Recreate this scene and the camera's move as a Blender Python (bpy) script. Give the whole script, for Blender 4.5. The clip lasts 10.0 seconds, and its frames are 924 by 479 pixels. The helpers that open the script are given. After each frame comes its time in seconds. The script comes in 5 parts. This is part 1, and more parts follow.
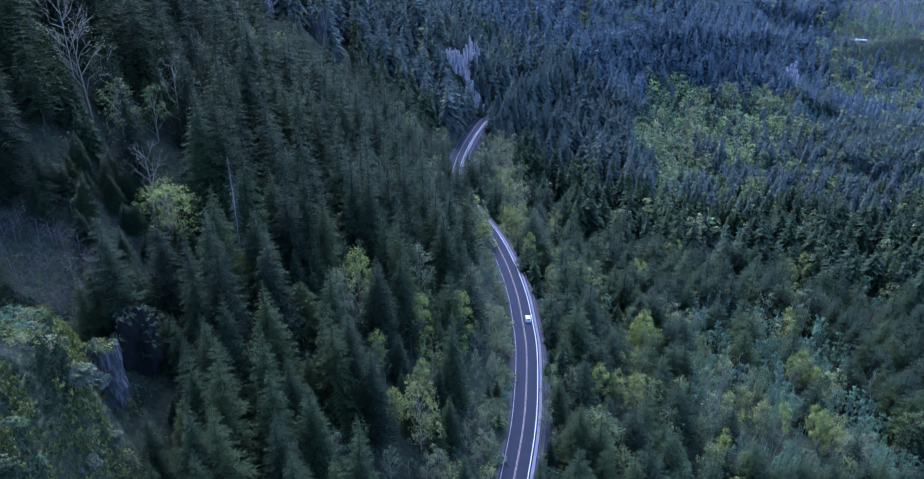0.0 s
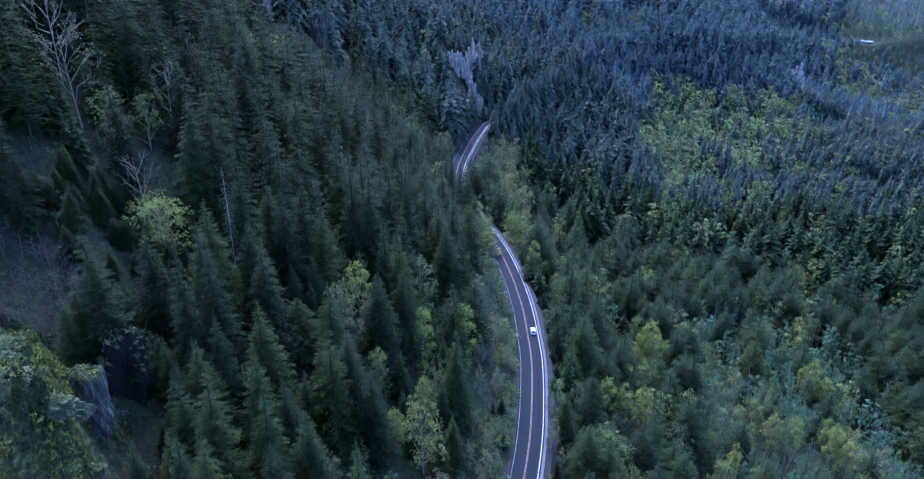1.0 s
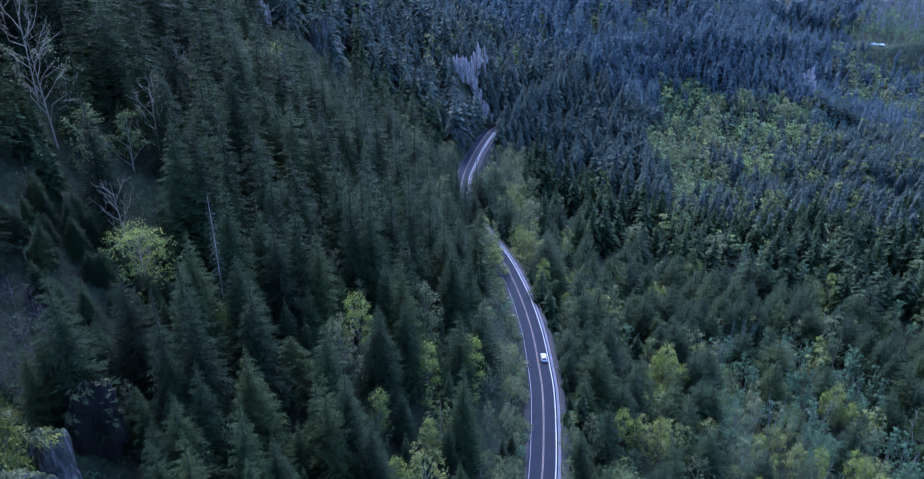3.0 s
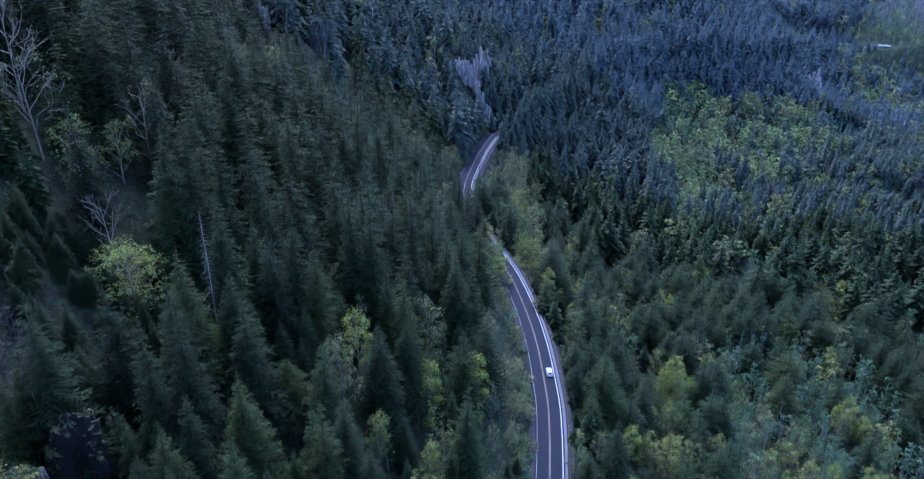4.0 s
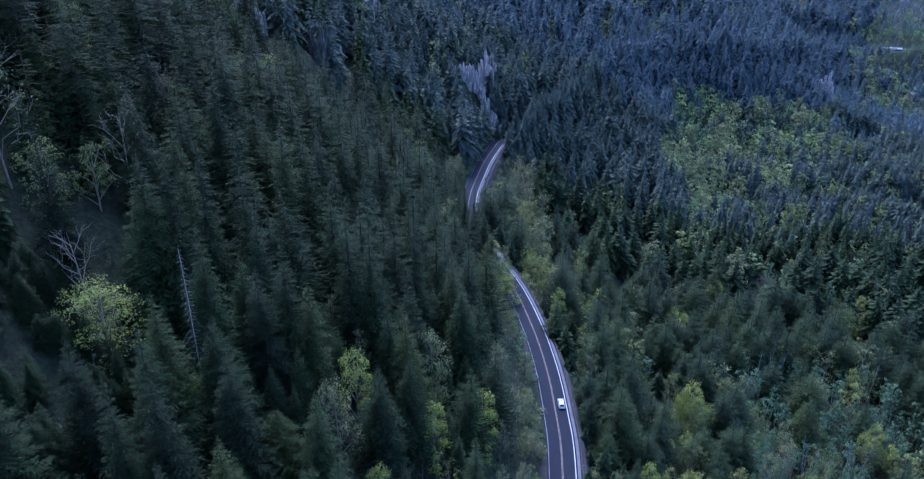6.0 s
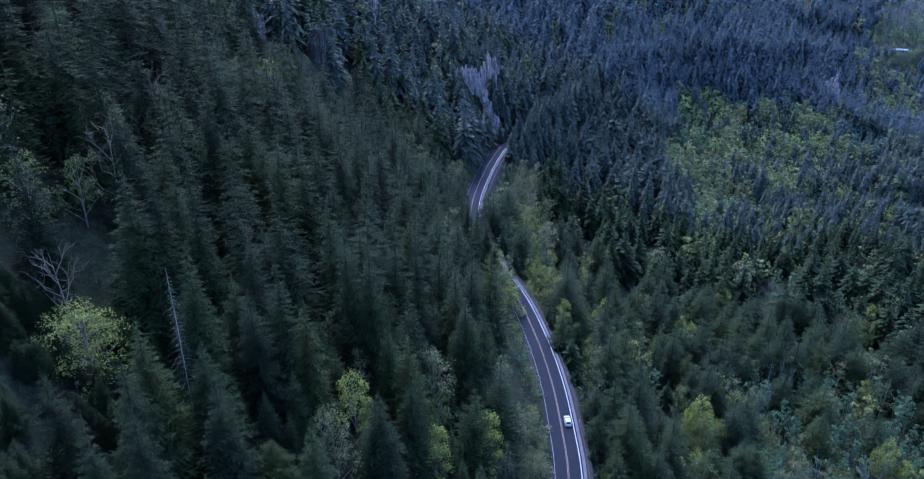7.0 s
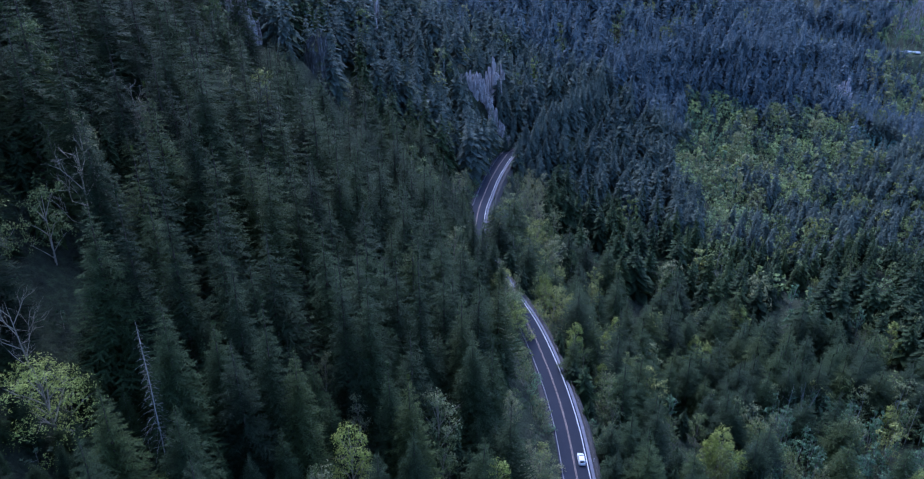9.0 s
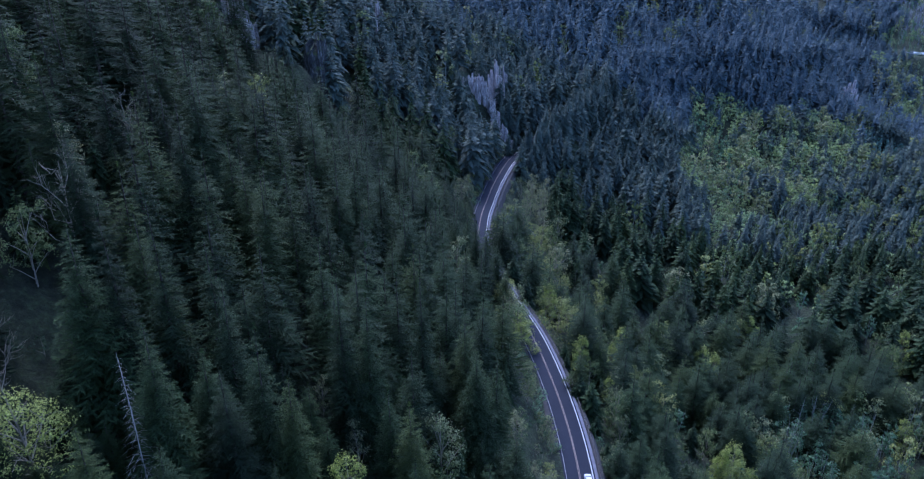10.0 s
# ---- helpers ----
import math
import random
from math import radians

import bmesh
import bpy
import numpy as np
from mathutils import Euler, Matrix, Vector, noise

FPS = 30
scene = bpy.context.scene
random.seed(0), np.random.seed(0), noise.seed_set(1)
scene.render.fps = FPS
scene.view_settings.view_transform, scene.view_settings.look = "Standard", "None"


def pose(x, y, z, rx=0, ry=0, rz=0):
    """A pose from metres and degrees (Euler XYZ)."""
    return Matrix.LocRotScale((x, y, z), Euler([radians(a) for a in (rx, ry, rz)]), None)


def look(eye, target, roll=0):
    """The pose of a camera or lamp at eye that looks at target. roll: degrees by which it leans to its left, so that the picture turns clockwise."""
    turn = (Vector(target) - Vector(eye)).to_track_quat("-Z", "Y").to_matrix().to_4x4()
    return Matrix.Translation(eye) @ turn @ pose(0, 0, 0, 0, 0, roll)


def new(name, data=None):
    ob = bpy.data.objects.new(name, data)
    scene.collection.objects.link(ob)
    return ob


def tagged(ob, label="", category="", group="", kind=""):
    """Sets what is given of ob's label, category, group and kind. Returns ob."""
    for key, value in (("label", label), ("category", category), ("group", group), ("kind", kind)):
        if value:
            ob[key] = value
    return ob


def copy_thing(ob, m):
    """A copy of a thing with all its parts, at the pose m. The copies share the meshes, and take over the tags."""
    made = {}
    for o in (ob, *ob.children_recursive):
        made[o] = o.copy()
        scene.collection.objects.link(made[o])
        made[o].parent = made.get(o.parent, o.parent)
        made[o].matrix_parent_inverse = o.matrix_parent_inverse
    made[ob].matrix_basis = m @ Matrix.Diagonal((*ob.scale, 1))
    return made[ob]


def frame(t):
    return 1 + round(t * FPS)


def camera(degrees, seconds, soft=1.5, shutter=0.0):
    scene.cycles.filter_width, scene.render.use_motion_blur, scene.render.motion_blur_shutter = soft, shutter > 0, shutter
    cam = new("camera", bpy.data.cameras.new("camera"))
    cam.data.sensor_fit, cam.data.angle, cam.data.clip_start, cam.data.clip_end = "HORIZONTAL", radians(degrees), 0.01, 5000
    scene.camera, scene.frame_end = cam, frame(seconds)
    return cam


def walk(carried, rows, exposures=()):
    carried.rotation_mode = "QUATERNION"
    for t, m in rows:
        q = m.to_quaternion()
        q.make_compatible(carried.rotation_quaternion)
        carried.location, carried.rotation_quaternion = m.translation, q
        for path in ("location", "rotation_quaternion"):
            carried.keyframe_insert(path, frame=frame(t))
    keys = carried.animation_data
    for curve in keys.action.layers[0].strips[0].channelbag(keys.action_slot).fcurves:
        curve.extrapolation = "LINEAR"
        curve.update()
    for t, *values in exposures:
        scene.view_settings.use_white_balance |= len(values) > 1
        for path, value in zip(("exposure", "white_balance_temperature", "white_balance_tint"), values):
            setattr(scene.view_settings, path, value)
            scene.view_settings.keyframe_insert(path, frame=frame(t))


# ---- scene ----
EXPOSURE, KELVIN, TINT = 1.42, 4740, 22
cam = camera(64.0, 10.0, soft=1.25)
# seconds, place in metres, turn in degrees: level flight over a road bench at z = 0
ROWS = [
    (0, 0.00, 0.00, 138.25, 64.169, -0.000, 0.000),
    (1, -0.64, 7.82, 138.20, 64.176, -0.003, 0.122),
    (2, -1.29, 15.63, 138.16, 64.178, -0.005, 0.238),
    (3, -1.94, 23.43, 138.13, 64.176, -0.005, 0.351),
    (4, -2.59, 31.22, 138.12, 64.169, -0.004, 0.458),
    (5, -3.24, 39.00, 138.11, 64.158, -0.002, 0.561),
    (6, -3.90, 46.77, 138.12, 64.143, 0.001, 0.659),
    (7, -4.57, 54.54, 138.13, 64.123, 0.006, 0.753),
    (8, -5.24, 62.29, 138.16, 64.099, 0.012, 0.841),
    (9, -5.91, 70.03, 138.20, 64.070, 0.020, 0.926),
    (10, -6.58, 77.77, 138.25, 64.037, 0.029, 1.005),
]
walk(cam, [(t, pose(x, y, z, rx, ry, rz)) for t, x, y, z, rx, ry, rz in ROWS],
     [(0.0, EXPOSURE, KELVIN - 90, TINT), (10.0, EXPOSURE - 0.49, KELVIN, TINT)])

# ---------------------------------------------------------------- light
SUN_ELEVATION, SUN_AZIMUTH = 54.0, -16.0   # azimuth: degrees from +y towards +x

world = bpy.data.worlds.new("sky")
scene.world = world
world.use_nodes = True
wn = world.node_tree
sky = wn.nodes.new("ShaderNodeTexSky")
sky.sky_type = "NISHITA"
sky.sun_disc = False
sky.sun_elevation = radians(SUN_ELEVATION)
sky.sun_rotation = radians(SUN_AZIMUTH)
sky.air_density, sky.dust_density, sky.ozone_density = 1.0, 2.0, 1.5
wn.links.new(sky.outputs[0], wn.nodes["Background"].inputs[0])
wn.nodes["Background"].inputs[1].default_value = 0.15

sun = new("sun", bpy.data.lights.new("sun", "SUN"))
sun.data.energy, sun.data.angle, sun.data.color = 1.35, radians(24), (1.0, 0.97, 0.92)
_az, _el = radians(SUN_AZIMUTH), radians(SUN_ELEVATION)
sun.matrix_world = look((0, 0, 300), (-math.sin(_az) * math.cos(_el), -math.cos(_az) * math.cos(_el), 300 - math.sin(_el)))


# ---------------------------------------------------------------- materials
def material(name):
    m = bpy.data.materials.new(name)
    m.use_nodes = True
    return m, m.node_tree, m.node_tree.nodes["Principled BSDF"]


def ramp(nt, fac, stops):
    r = nt.nodes.new("ShaderNodeValToRGB")
    el = r.color_ramp.elements
    while len(el) < len(stops):
        el.new(0.5)
    for e, (p, c) in zip(el, stops):
        e.position, e.color = p, (*c, 1)
    nt.links.new(fac, r.inputs[0])
    return r.outputs[0]


def noise_tex(nt, scale, detail=4.0, coords=None, rough=0.55):
    n = nt.nodes.new("ShaderNodeTexNoise")
    n.inputs["Scale"].default_value, n.inputs["Detail"].default_value, n.inputs["Roughness"].default_value = scale, detail, rough
    if coords is not None:
        nt.links.new(coords, n.inputs["Vector"])
    return n.outputs["Fac"]


def world_coords(nt):
    return nt.nodes.new("ShaderNodeNewGeometry").outputs["Position"]


def mix(nt, fac, a, b, kind="MIX"):
    n = nt.nodes.new("ShaderNodeMix")
    n.data_type, n.blend_type = "RGBA", kind
    for sock, v in ((n.inputs[0], fac), (n.inputs[6], a), (n.inputs[7], b)):
        if isinstance(v, (int, float)):
            sock.default_value = v
        elif isinstance(v, tuple):
            sock.default_value = (*v, 1)
        else:
            nt.links.new(v, sock)
    return n.outputs[2]


def math_node(nt, op, a, b=0.0):
    n = nt.nodes.new("ShaderNodeMath")
    n.operation = op
    for sock, v in ((n.inputs[0], a), (n.inputs[1], b)):
        if isinstance(v, (int, float)):
            sock.default_value = v
        else:
            nt.links.new(v, sock)
    return n.outputs[0]


def bump(nt, bsdf, height, strength, distance):
    b = nt.nodes.new("ShaderNodeBump")
    b.inputs["Strength"].default_value, b.inputs["Distance"].default_value = strength, distance
    nt.links.new(height, b.inputs["Height"])
    nt.links.new(b.outputs[0], bsdf.inputs["Normal"])


def foliage(name, stops, tip, through_light=0.25, tip_share=0.45):
    """Leaves or needles: one hue per tree, mottled, paler ends (fresh leaves; painted highlights on fir boughs), some
    light let through.
    """
    m, nt, bsdf = material(name)
    tint = nt.nodes.new("ShaderNodeAttribute")
    tint.attribute_name = "tint"
    info = nt.nodes.new("ShaderNodeObjectInfo")
    per_tree = math_node(nt, "FRACT", math_node(nt, "ADD", tint.outputs["Fac"], info.outputs["Random"]))
    col = ramp(nt, per_tree, stops)
    mott = noise_tex(nt, 0.9, 3.0, world_coords(nt))
    col = mix(nt, 0.7, col, ramp(nt, mott, [(0.3, (0.55, 0.55, 0.55)), (0.7, (1.5, 1.5, 1.4))]), "MULTIPLY")
    grain = noise_tex(nt, 4.2, 3.0, world_coords(nt), 0.7)
    col = mix(nt, 0.75, col, ramp(nt, grain, [(0.34, (0.55, 0.57, 0.6)), (0.52, (0.95, 0.95, 0.95)), (0.68, (1.9, 1.85, 1.7))]), "MULTIPLY")
    bump(nt, bsdf, grain, 0.7, 0.35)
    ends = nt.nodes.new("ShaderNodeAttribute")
    ends.attribute_name = "fresh_lit"
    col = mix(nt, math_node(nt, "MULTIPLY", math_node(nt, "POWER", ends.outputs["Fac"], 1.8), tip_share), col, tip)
    nt.links.new(col, bsdf.inputs["Base Color"])
    bsdf.inputs["Roughness"].default_value = 0.7
    bsdf.inputs["Specular IOR Level"].default_value = 0.2
    tr = nt.nodes.new("ShaderNodeBsdfTranslucent")
    nt.links.new(col, tr.inputs[0])
    sh = nt.nodes.new("ShaderNodeMixShader")
    sh.inputs[0].default_value = through_light
    nt.links.new(bsdf.outputs[0], sh.inputs[1])
    nt.links.new(tr.outputs[0], sh.inputs[2])
    nt.links.new(sh.outputs[0], nt.nodes["Material Output"].inputs[0])
    return m


# dark base, pale tips: lit bough ends and shaded insides painted into the needles
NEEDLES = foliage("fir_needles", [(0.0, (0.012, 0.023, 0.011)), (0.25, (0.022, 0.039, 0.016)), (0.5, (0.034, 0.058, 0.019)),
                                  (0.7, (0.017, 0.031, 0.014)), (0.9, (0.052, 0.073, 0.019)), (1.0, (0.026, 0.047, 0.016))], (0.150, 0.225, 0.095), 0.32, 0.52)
# firs farther off: distance haze painted into the needle colour, in two strengths
NEEDLES_HAZE_MID = foliage("hazed_fir_needles", [(0.0, (0.070, 0.098, 0.076)), (0.35, (0.105, 0.138, 0.110)), (0.6, (0.080, 0.108, 0.092)), (1.0, (0.120, 0.150, 0.126))], (0.24, 0.29, 0.25), 0.3, 0.45)
NEEDLES_HAZE_FAR = foliage("far_hazed_fir_needles", [(0.0, (0.092, 0.128, 0.142)), (0.4, (0.130, 0.172, 0.190)), (0.75, (0.156, 0.202, 0.212)), (1.0, (0.102, 0.142, 0.164))], (0.28, 0.34, 0.37), 0.3, 0.4)
LEAF_GREEN = foliage("spring_leaves", [(0.0, (0.050, 0.092, 0.038)), (0.35, (0.120, 0.165, 0.055)), (0.6, (0.070, 0.115, 0.048)), (0.85, (0.25, 0.28, 0.080)), (1.0, (0.34, 0.35, 0.11))], (0.48, 0.50, 0.20), 0.2)
LEAF_BRIGHT = foliage("bright_spring_leaves", [(0.0, (0.27, 0.34, 0.06)), (1.0, (0.35, 0.40, 0.09))], (0.54, 0.56, 0.22), 0.25)
LEAF_GREY = foliage("budding_twigs", [(0.0, (0.13, 0.17, 0.075)), (0.5, (0.21, 0.24, 0.10)), (1.0, (0.29, 0.29, 0.15))], (0.48, 0.50, 0.28), 0.25)
LEAF_TEAL = foliage("alder_leaves", [(0.0, (0.095, 0.180, 0.085)), (0.5, (0.145, 0.245, 0.125)), (1.0, (0.120, 0.205, 0.120))], (0.32, 0.43, 0.26), 0.25)
LEAF_YOUNG = foliage("young_aspen_leaves", [(0.0, (0.12, 0.22, 0.185)), (1.0, (0.16, 0.27, 0.22))], (0.26, 0.38, 0.32), 0.18)
# young leaf colour, raised to carry the stronger light on the valley floor
LEAF_VALE = foliage("lit_valley_leaves", [(0.0, (0.13, 0.22, 0.10)), (0.35, (0.31, 0.40, 0.14)), (0.6, (0.12, 0.21, 0.14)), (0.85, (0.42, 0.49, 0.15)), (1.0, (0.19, 0.29, 0.15))], (0.64, 0.70, 0.32), 0.22)
LEAF_FERN = foliage("fern_and_brush", [(0.0, (0.035, 0.065, 0.032)), (0.5, (0.055, 0.090, 0.045)), (1.0, (0.085, 0.105, 0.055))], (0.13, 0.18, 0.09), 0.12)
MOSS = foliage("moss_and_grass", [(0.0, (0.055, 0.080, 0.022)), (0.5, (0.14, 0.17, 0.04)), (1.0, (0.36, 0.37, 0.09))], (0.50, 0.51, 0.18), 0.15)


def bark(name, dark, pale):
    m, nt, bsdf = material(name)
    pos = world_coords(nt)
    col = ramp(nt, noise_tex(nt, 2.5, 6.0, pos, 0.65), [(0.3, dark), (0.7, pale)])
    nt.links.new(col, bsdf.inputs["Base Color"])
    bsdf.inputs["Roughness"].default_value = 0.9
    bump(nt, bsdf, noise_tex(nt, 14.0, 4.0, pos), 0.5, 0.05)
    return m


BARK = bark("fir_bark", (0.045, 0.036, 0.03), (0.11, 0.09, 0.075))
PALE_BARK = bark("grey_bark", (0.17, 0.17, 0.145), (0.40, 0.40, 0.35))
BARE_WOOD = bark("bleached_wood", (0.28, 0.265, 0.22), (0.50, 0.48, 0.41))
TWIG = bark("bare_twigs", (0.19, 0.165, 0.12), (0.38, 0.34, 0.26))
BRUSH = bark("violet_brush", (0.075, 0.060, 0.062), (0.18, 0.15, 0.155))
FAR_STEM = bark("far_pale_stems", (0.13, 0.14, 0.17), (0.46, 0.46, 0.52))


def ground_material():
    m, nt, bsdf = material("forest_floor")
    pos = world_coords(nt)
    litter = ramp(nt, noise_tex(nt, 0.6, 9.0, pos, 0.75), [(0.32, (0.012, 0.017, 0.009)), (0.5, (0.030, 0.040, 0.018)), (0.68, (0.060, 0.084, 0.034))])
    patch = ramp(nt, noise_tex(nt, 0.045, 3.0, pos), [(0.42, (0.75, 0.75, 0.75)), (0.62, (1.5, 1.5, 1.35))])
    col = mix(nt, 0.8, litter, patch, "MULTIPLY")
    # exposed rock where the ground is steep
    sep = nt.nodes.new("ShaderNodeSeparateXYZ")
    nt.links.new(nt.nodes.new("ShaderNodeNewGeometry").outputs["True Normal"], sep.inputs[0])
    rocky = math_node(nt, "ADD", sep.outputs[2], math_node(nt, "MULTIPLY", noise_tex(nt, 0.25, 4.0, pos), 0.25))
    fac = ramp(nt, rocky, [(0.38, (1, 1, 1)), (0.52, (0, 0, 0))])
    stone = ramp(nt, noise_tex(nt, 0.8, 8.0, pos, 0.7), [(0.34, (0.012, 0.018, 0.010)), (0.48, (0.034, 0.048, 0.018)), (0.58, (0.085, 0.105, 0.032)), (0.72, (0.24, 0.24, 0.17))])
    nt.links.new(mix(nt, fac, col, stone), bsdf.inputs["Base Color"])
    bsdf.inputs["Roughness"].default_value = 0.95
    bump(nt, bsdf, noise_tex(nt, 0.9, 8.0, pos, 0.7), 1.0, 1.2)
    return m


def rock_material(name, tones, bare):
    """Basalt with upright streaks; moss where it lies flat enough."""
    m, nt, bsdf = material(name)
    pos = world_coords(nt)
    stretch = nt.nodes.new("ShaderNodeMapping")
    stretch.inputs["Scale"].default_value = (1, 1, 0.22)
    nt.links.new(pos, stretch.inputs[0])
    col = ramp(nt, noise_tex(nt, 1.1, 9.0, stretch.outputs[0], 0.7), list(zip((0.3, 0.5, 0.72), tones)))
    sep = nt.nodes.new("ShaderNodeSeparateXYZ")
    nt.links.new(nt.nodes.new("ShaderNodeNewGeometry").outputs["True Normal"], sep.inputs[0])
    fac = ramp(nt, math_node(nt, "ADD", sep.outputs[2], math_node(nt, "MULTIPLY", noise_tex(nt, 0.5, 6.0, pos), 0.5)), [(bare, (0, 0, 0)), (bare + 0.22, (1, 1, 1))])
    moss = ramp(nt, noise_tex(nt, 2.0, 5.0, pos), [(0.3, (0.05, 0.065, 0.025)), (0.7, (0.15, 0.17, 0.06))])
    nt.links.new(mix(nt, fac, col, moss), bsdf.inputs["Base Color"])
    bsdf.inputs["Roughness"].default_value = 0.9
    bump(nt, bsdf, noise_tex(nt, 2.2, 9.0, stretch.outputs[0], 0.75), 1.0, 0.5)
    return m


def plain(name, a, b, scale, rough, metal=0.0, relief=0.02):
    m, nt, bsdf = material(name)
    pos = world_coords(nt)
    big = noise_tex(nt, scale, 5.0, pos, 0.6)
    fine = noise_tex(nt, scale * 14, 5.0, pos, 0.7)
    col = mix(nt, 0.5, ramp(nt, big, [(0.35, a), (0.65, b)]), ramp(nt, fine, [(0.3, a), (0.7, b)]))
    nt.links.new(col, bsdf.inputs["Base Color"])
    bsdf.inputs["Roughness"].default_value, bsdf.inputs["Metallic"].default_value = rough, metal
    bump(nt, bsdf, fine, 0.4, relief)
    return m


GROUND = ground_material()
ROCK = rock_material("pale_basalt", ((0.085, 0.074, 0.07), (0.50, 0.445, 0.43), (0.92, 0.85, 0.83)), 0.70)
# near-black: the shade inside the hollow put into the rock's colour
ROCK_HOLLOW_SHADE = rock_material("hollow_shade_basalt", ((0.004, 0.004, 0.003), (0.008, 0.008, 0.007), (0.016, 0.016, 0.013)), 0.60)
ROCK_LICHEN = rock_material("lichened_basalt", ((0.06, 0.065, 0.05), (0.17, 0.175, 0.13), (0.40, 0.40, 0.34)), 0.66)
ROCK_DARK = rock_material("mossy_basalt", ((0.018, 0.018, 0.018), (0.070, 0.070, 0.066), (0.36, 0.35, 0.34)), 0.50)
ASPHALT = plain("asphalt", (0.0065, 0.009, 0.021), (0.012, 0.015, 0.030), 0.25, 0.9)
LINE_WORN = plain("worn_white_paint", (0.14, 0.14, 0.15), (0.30, 0.30, 0.31), 0.8, 0.6)
GRAVEL = plain("gravel_verge", (0.030, 0.030, 0.030), (0.070, 0.064, 0.066), 0.5, 0.95, relief=0.08)
SHOULDER = plain("worn_shoulder", (0.11, 0.11, 0.14), (0.20, 0.195, 0.235), 0.4, 0.9)
LINE_WHITE = plain("white_line_paint", (0.50, 0.50, 0.50), (0.75, 0.75, 0.75), 0.8, 0.6)
LINE_YELLOW = plain("yellow_line_paint", (0.20, 0.15, 0.13), (0.30, 0.23, 0.18), 0.8, 0.6)
STEEL = plain("weathered_steel", (0.10, 0.085, 0.08), (0.20, 0.18, 0.17), 1.5, 0.6, 0.6)
CAR_PAINT = plain("white_car_paint", (0.78, 0.79, 0.80), (0.82, 0.82, 0.83), 0.7, 0.25, relief=0.0)
GLASS = plain("dark_glass", (0.015, 0.017, 0.02), (0.02, 0.022, 0.026), 1.0, 0.08, relief=0.0)
RUBBER = plain("tyre_rubber", (0.02, 0.02, 0.02), (0.03, 0.03, 0.03), 3.0, 0.85)
LAMP_RED = plain("tail_lamp", (0.25, 0.012, 0.01), (0.3, 0.02, 0.015), 3.0, 0.3, relief=0.0)
LAMP_CLEAR = plain("headlamp_glass", (0.6, 0.62, 0.64), (0.7, 0.7, 0.72), 3.0, 0.15, relief=0.0)
ROOF_PALE = plain("pale_roof", (0.62, 0.64, 0.66), (0.8, 0.8, 0.8), 0.4, 0.5)
WALL_PALE = plain("pale_wall", (0.4, 0.4, 0.4), (0.55, 0.54, 0.52), 0.5, 0.8)

# ---------------------------------------------------------------- the lie of the land
ROAD_BENDS = [(-60, -300), (-44, -180), (-26, -60), (-8, 50), (2.5, 100), (9, 126), (13.9, 147), (18.2, 171), (21.0, 200), (21.2, 218), (20.5, 239),
              (18.0, 262), (13.2, 288), (6.0, 312), (-1.5, 337), (-4.8, 358), (-3.6, 383), (-0.9, 402), (4.0, 429), (12.1, 461),
              (20, 478), (38, 508), (60, 560), (98, 628), (160, 695), (250, 728), (340, 800), (460, 880), (640, 960), (900, 1080)]


def spline(points, step):
    """A smooth line through the points, with a place every step metres."""
    p = np.array([points[0], *points, points[-1]], float)
    out = []
    for i in range(1, len(p) - 2):
        a, b, c, d = p[i - 1:i + 3]
        u = np.arange(0, 1, step / max(np.linalg.norm(c - b), step))[:, None]
        out.append(0.5 * (2 * b + (c - a) * u + (2 * a - 5 * b + 4 * c - d) * u ** 2 + (3 * b - a - 3 * c + d) * u ** 3))
    return np.concatenate(out)


ROAD = spline(ROAD_BENDS, 3.0)
_way = np.gradient(ROAD, axis=0)
_way /= np.linalg.norm(_way, axis=1)[:, None]
ROAD_SIDE = np.stack([_way[:, 1], -_way[:, 0]], 1)     # to the right of the way


def off_road(x, y):
    """Metres to the right of the road's middle; minus: to the left, uphill."""
    x, y = np.atleast_1d(np.asarray(x, float)), np.atleast_1d(np.asarray(y, float))
    out = np.empty(x.shape)
    for i in range(0, len(x), 4000):
        dx, dy = x[i:i + 4000, None] - ROAD[None, :, 0], y[i:i + 4000, None] - ROAD[None, :, 1]
        dd = dx * dx + dy * dy
        k = dd.argmin(1)
        r = np.arange(len(k))
        side = dx[r, k] * ROAD_SIDE[k, 0] + dy[r, k] * ROAD_SIDE[k, 1]
        out[i:i + 4000] = np.sqrt(dd[r, k]) * np.where(side < 0, -1, 1)
    return out


def step_up(v, a, b):
    u = np.clip((v - a) / (b - a), 0, 1)
    return u * u * (3 - 2 * u)


def ripple(x, y, size, seed):
    """Smooth uneven ground, about -1 to 1."""
    r = np.random.RandomState(seed)
    z = 0
    for k in range(7):
        a, ph, s = r.uniform(0, 6.283), r.uniform(0, 6.283), size * r.uniform(0.6, 1.7)
        z = z + np.sin((x * math.cos(a) + y * math.sin(a)) * 6.283 / s + ph)
    return z / 3.2


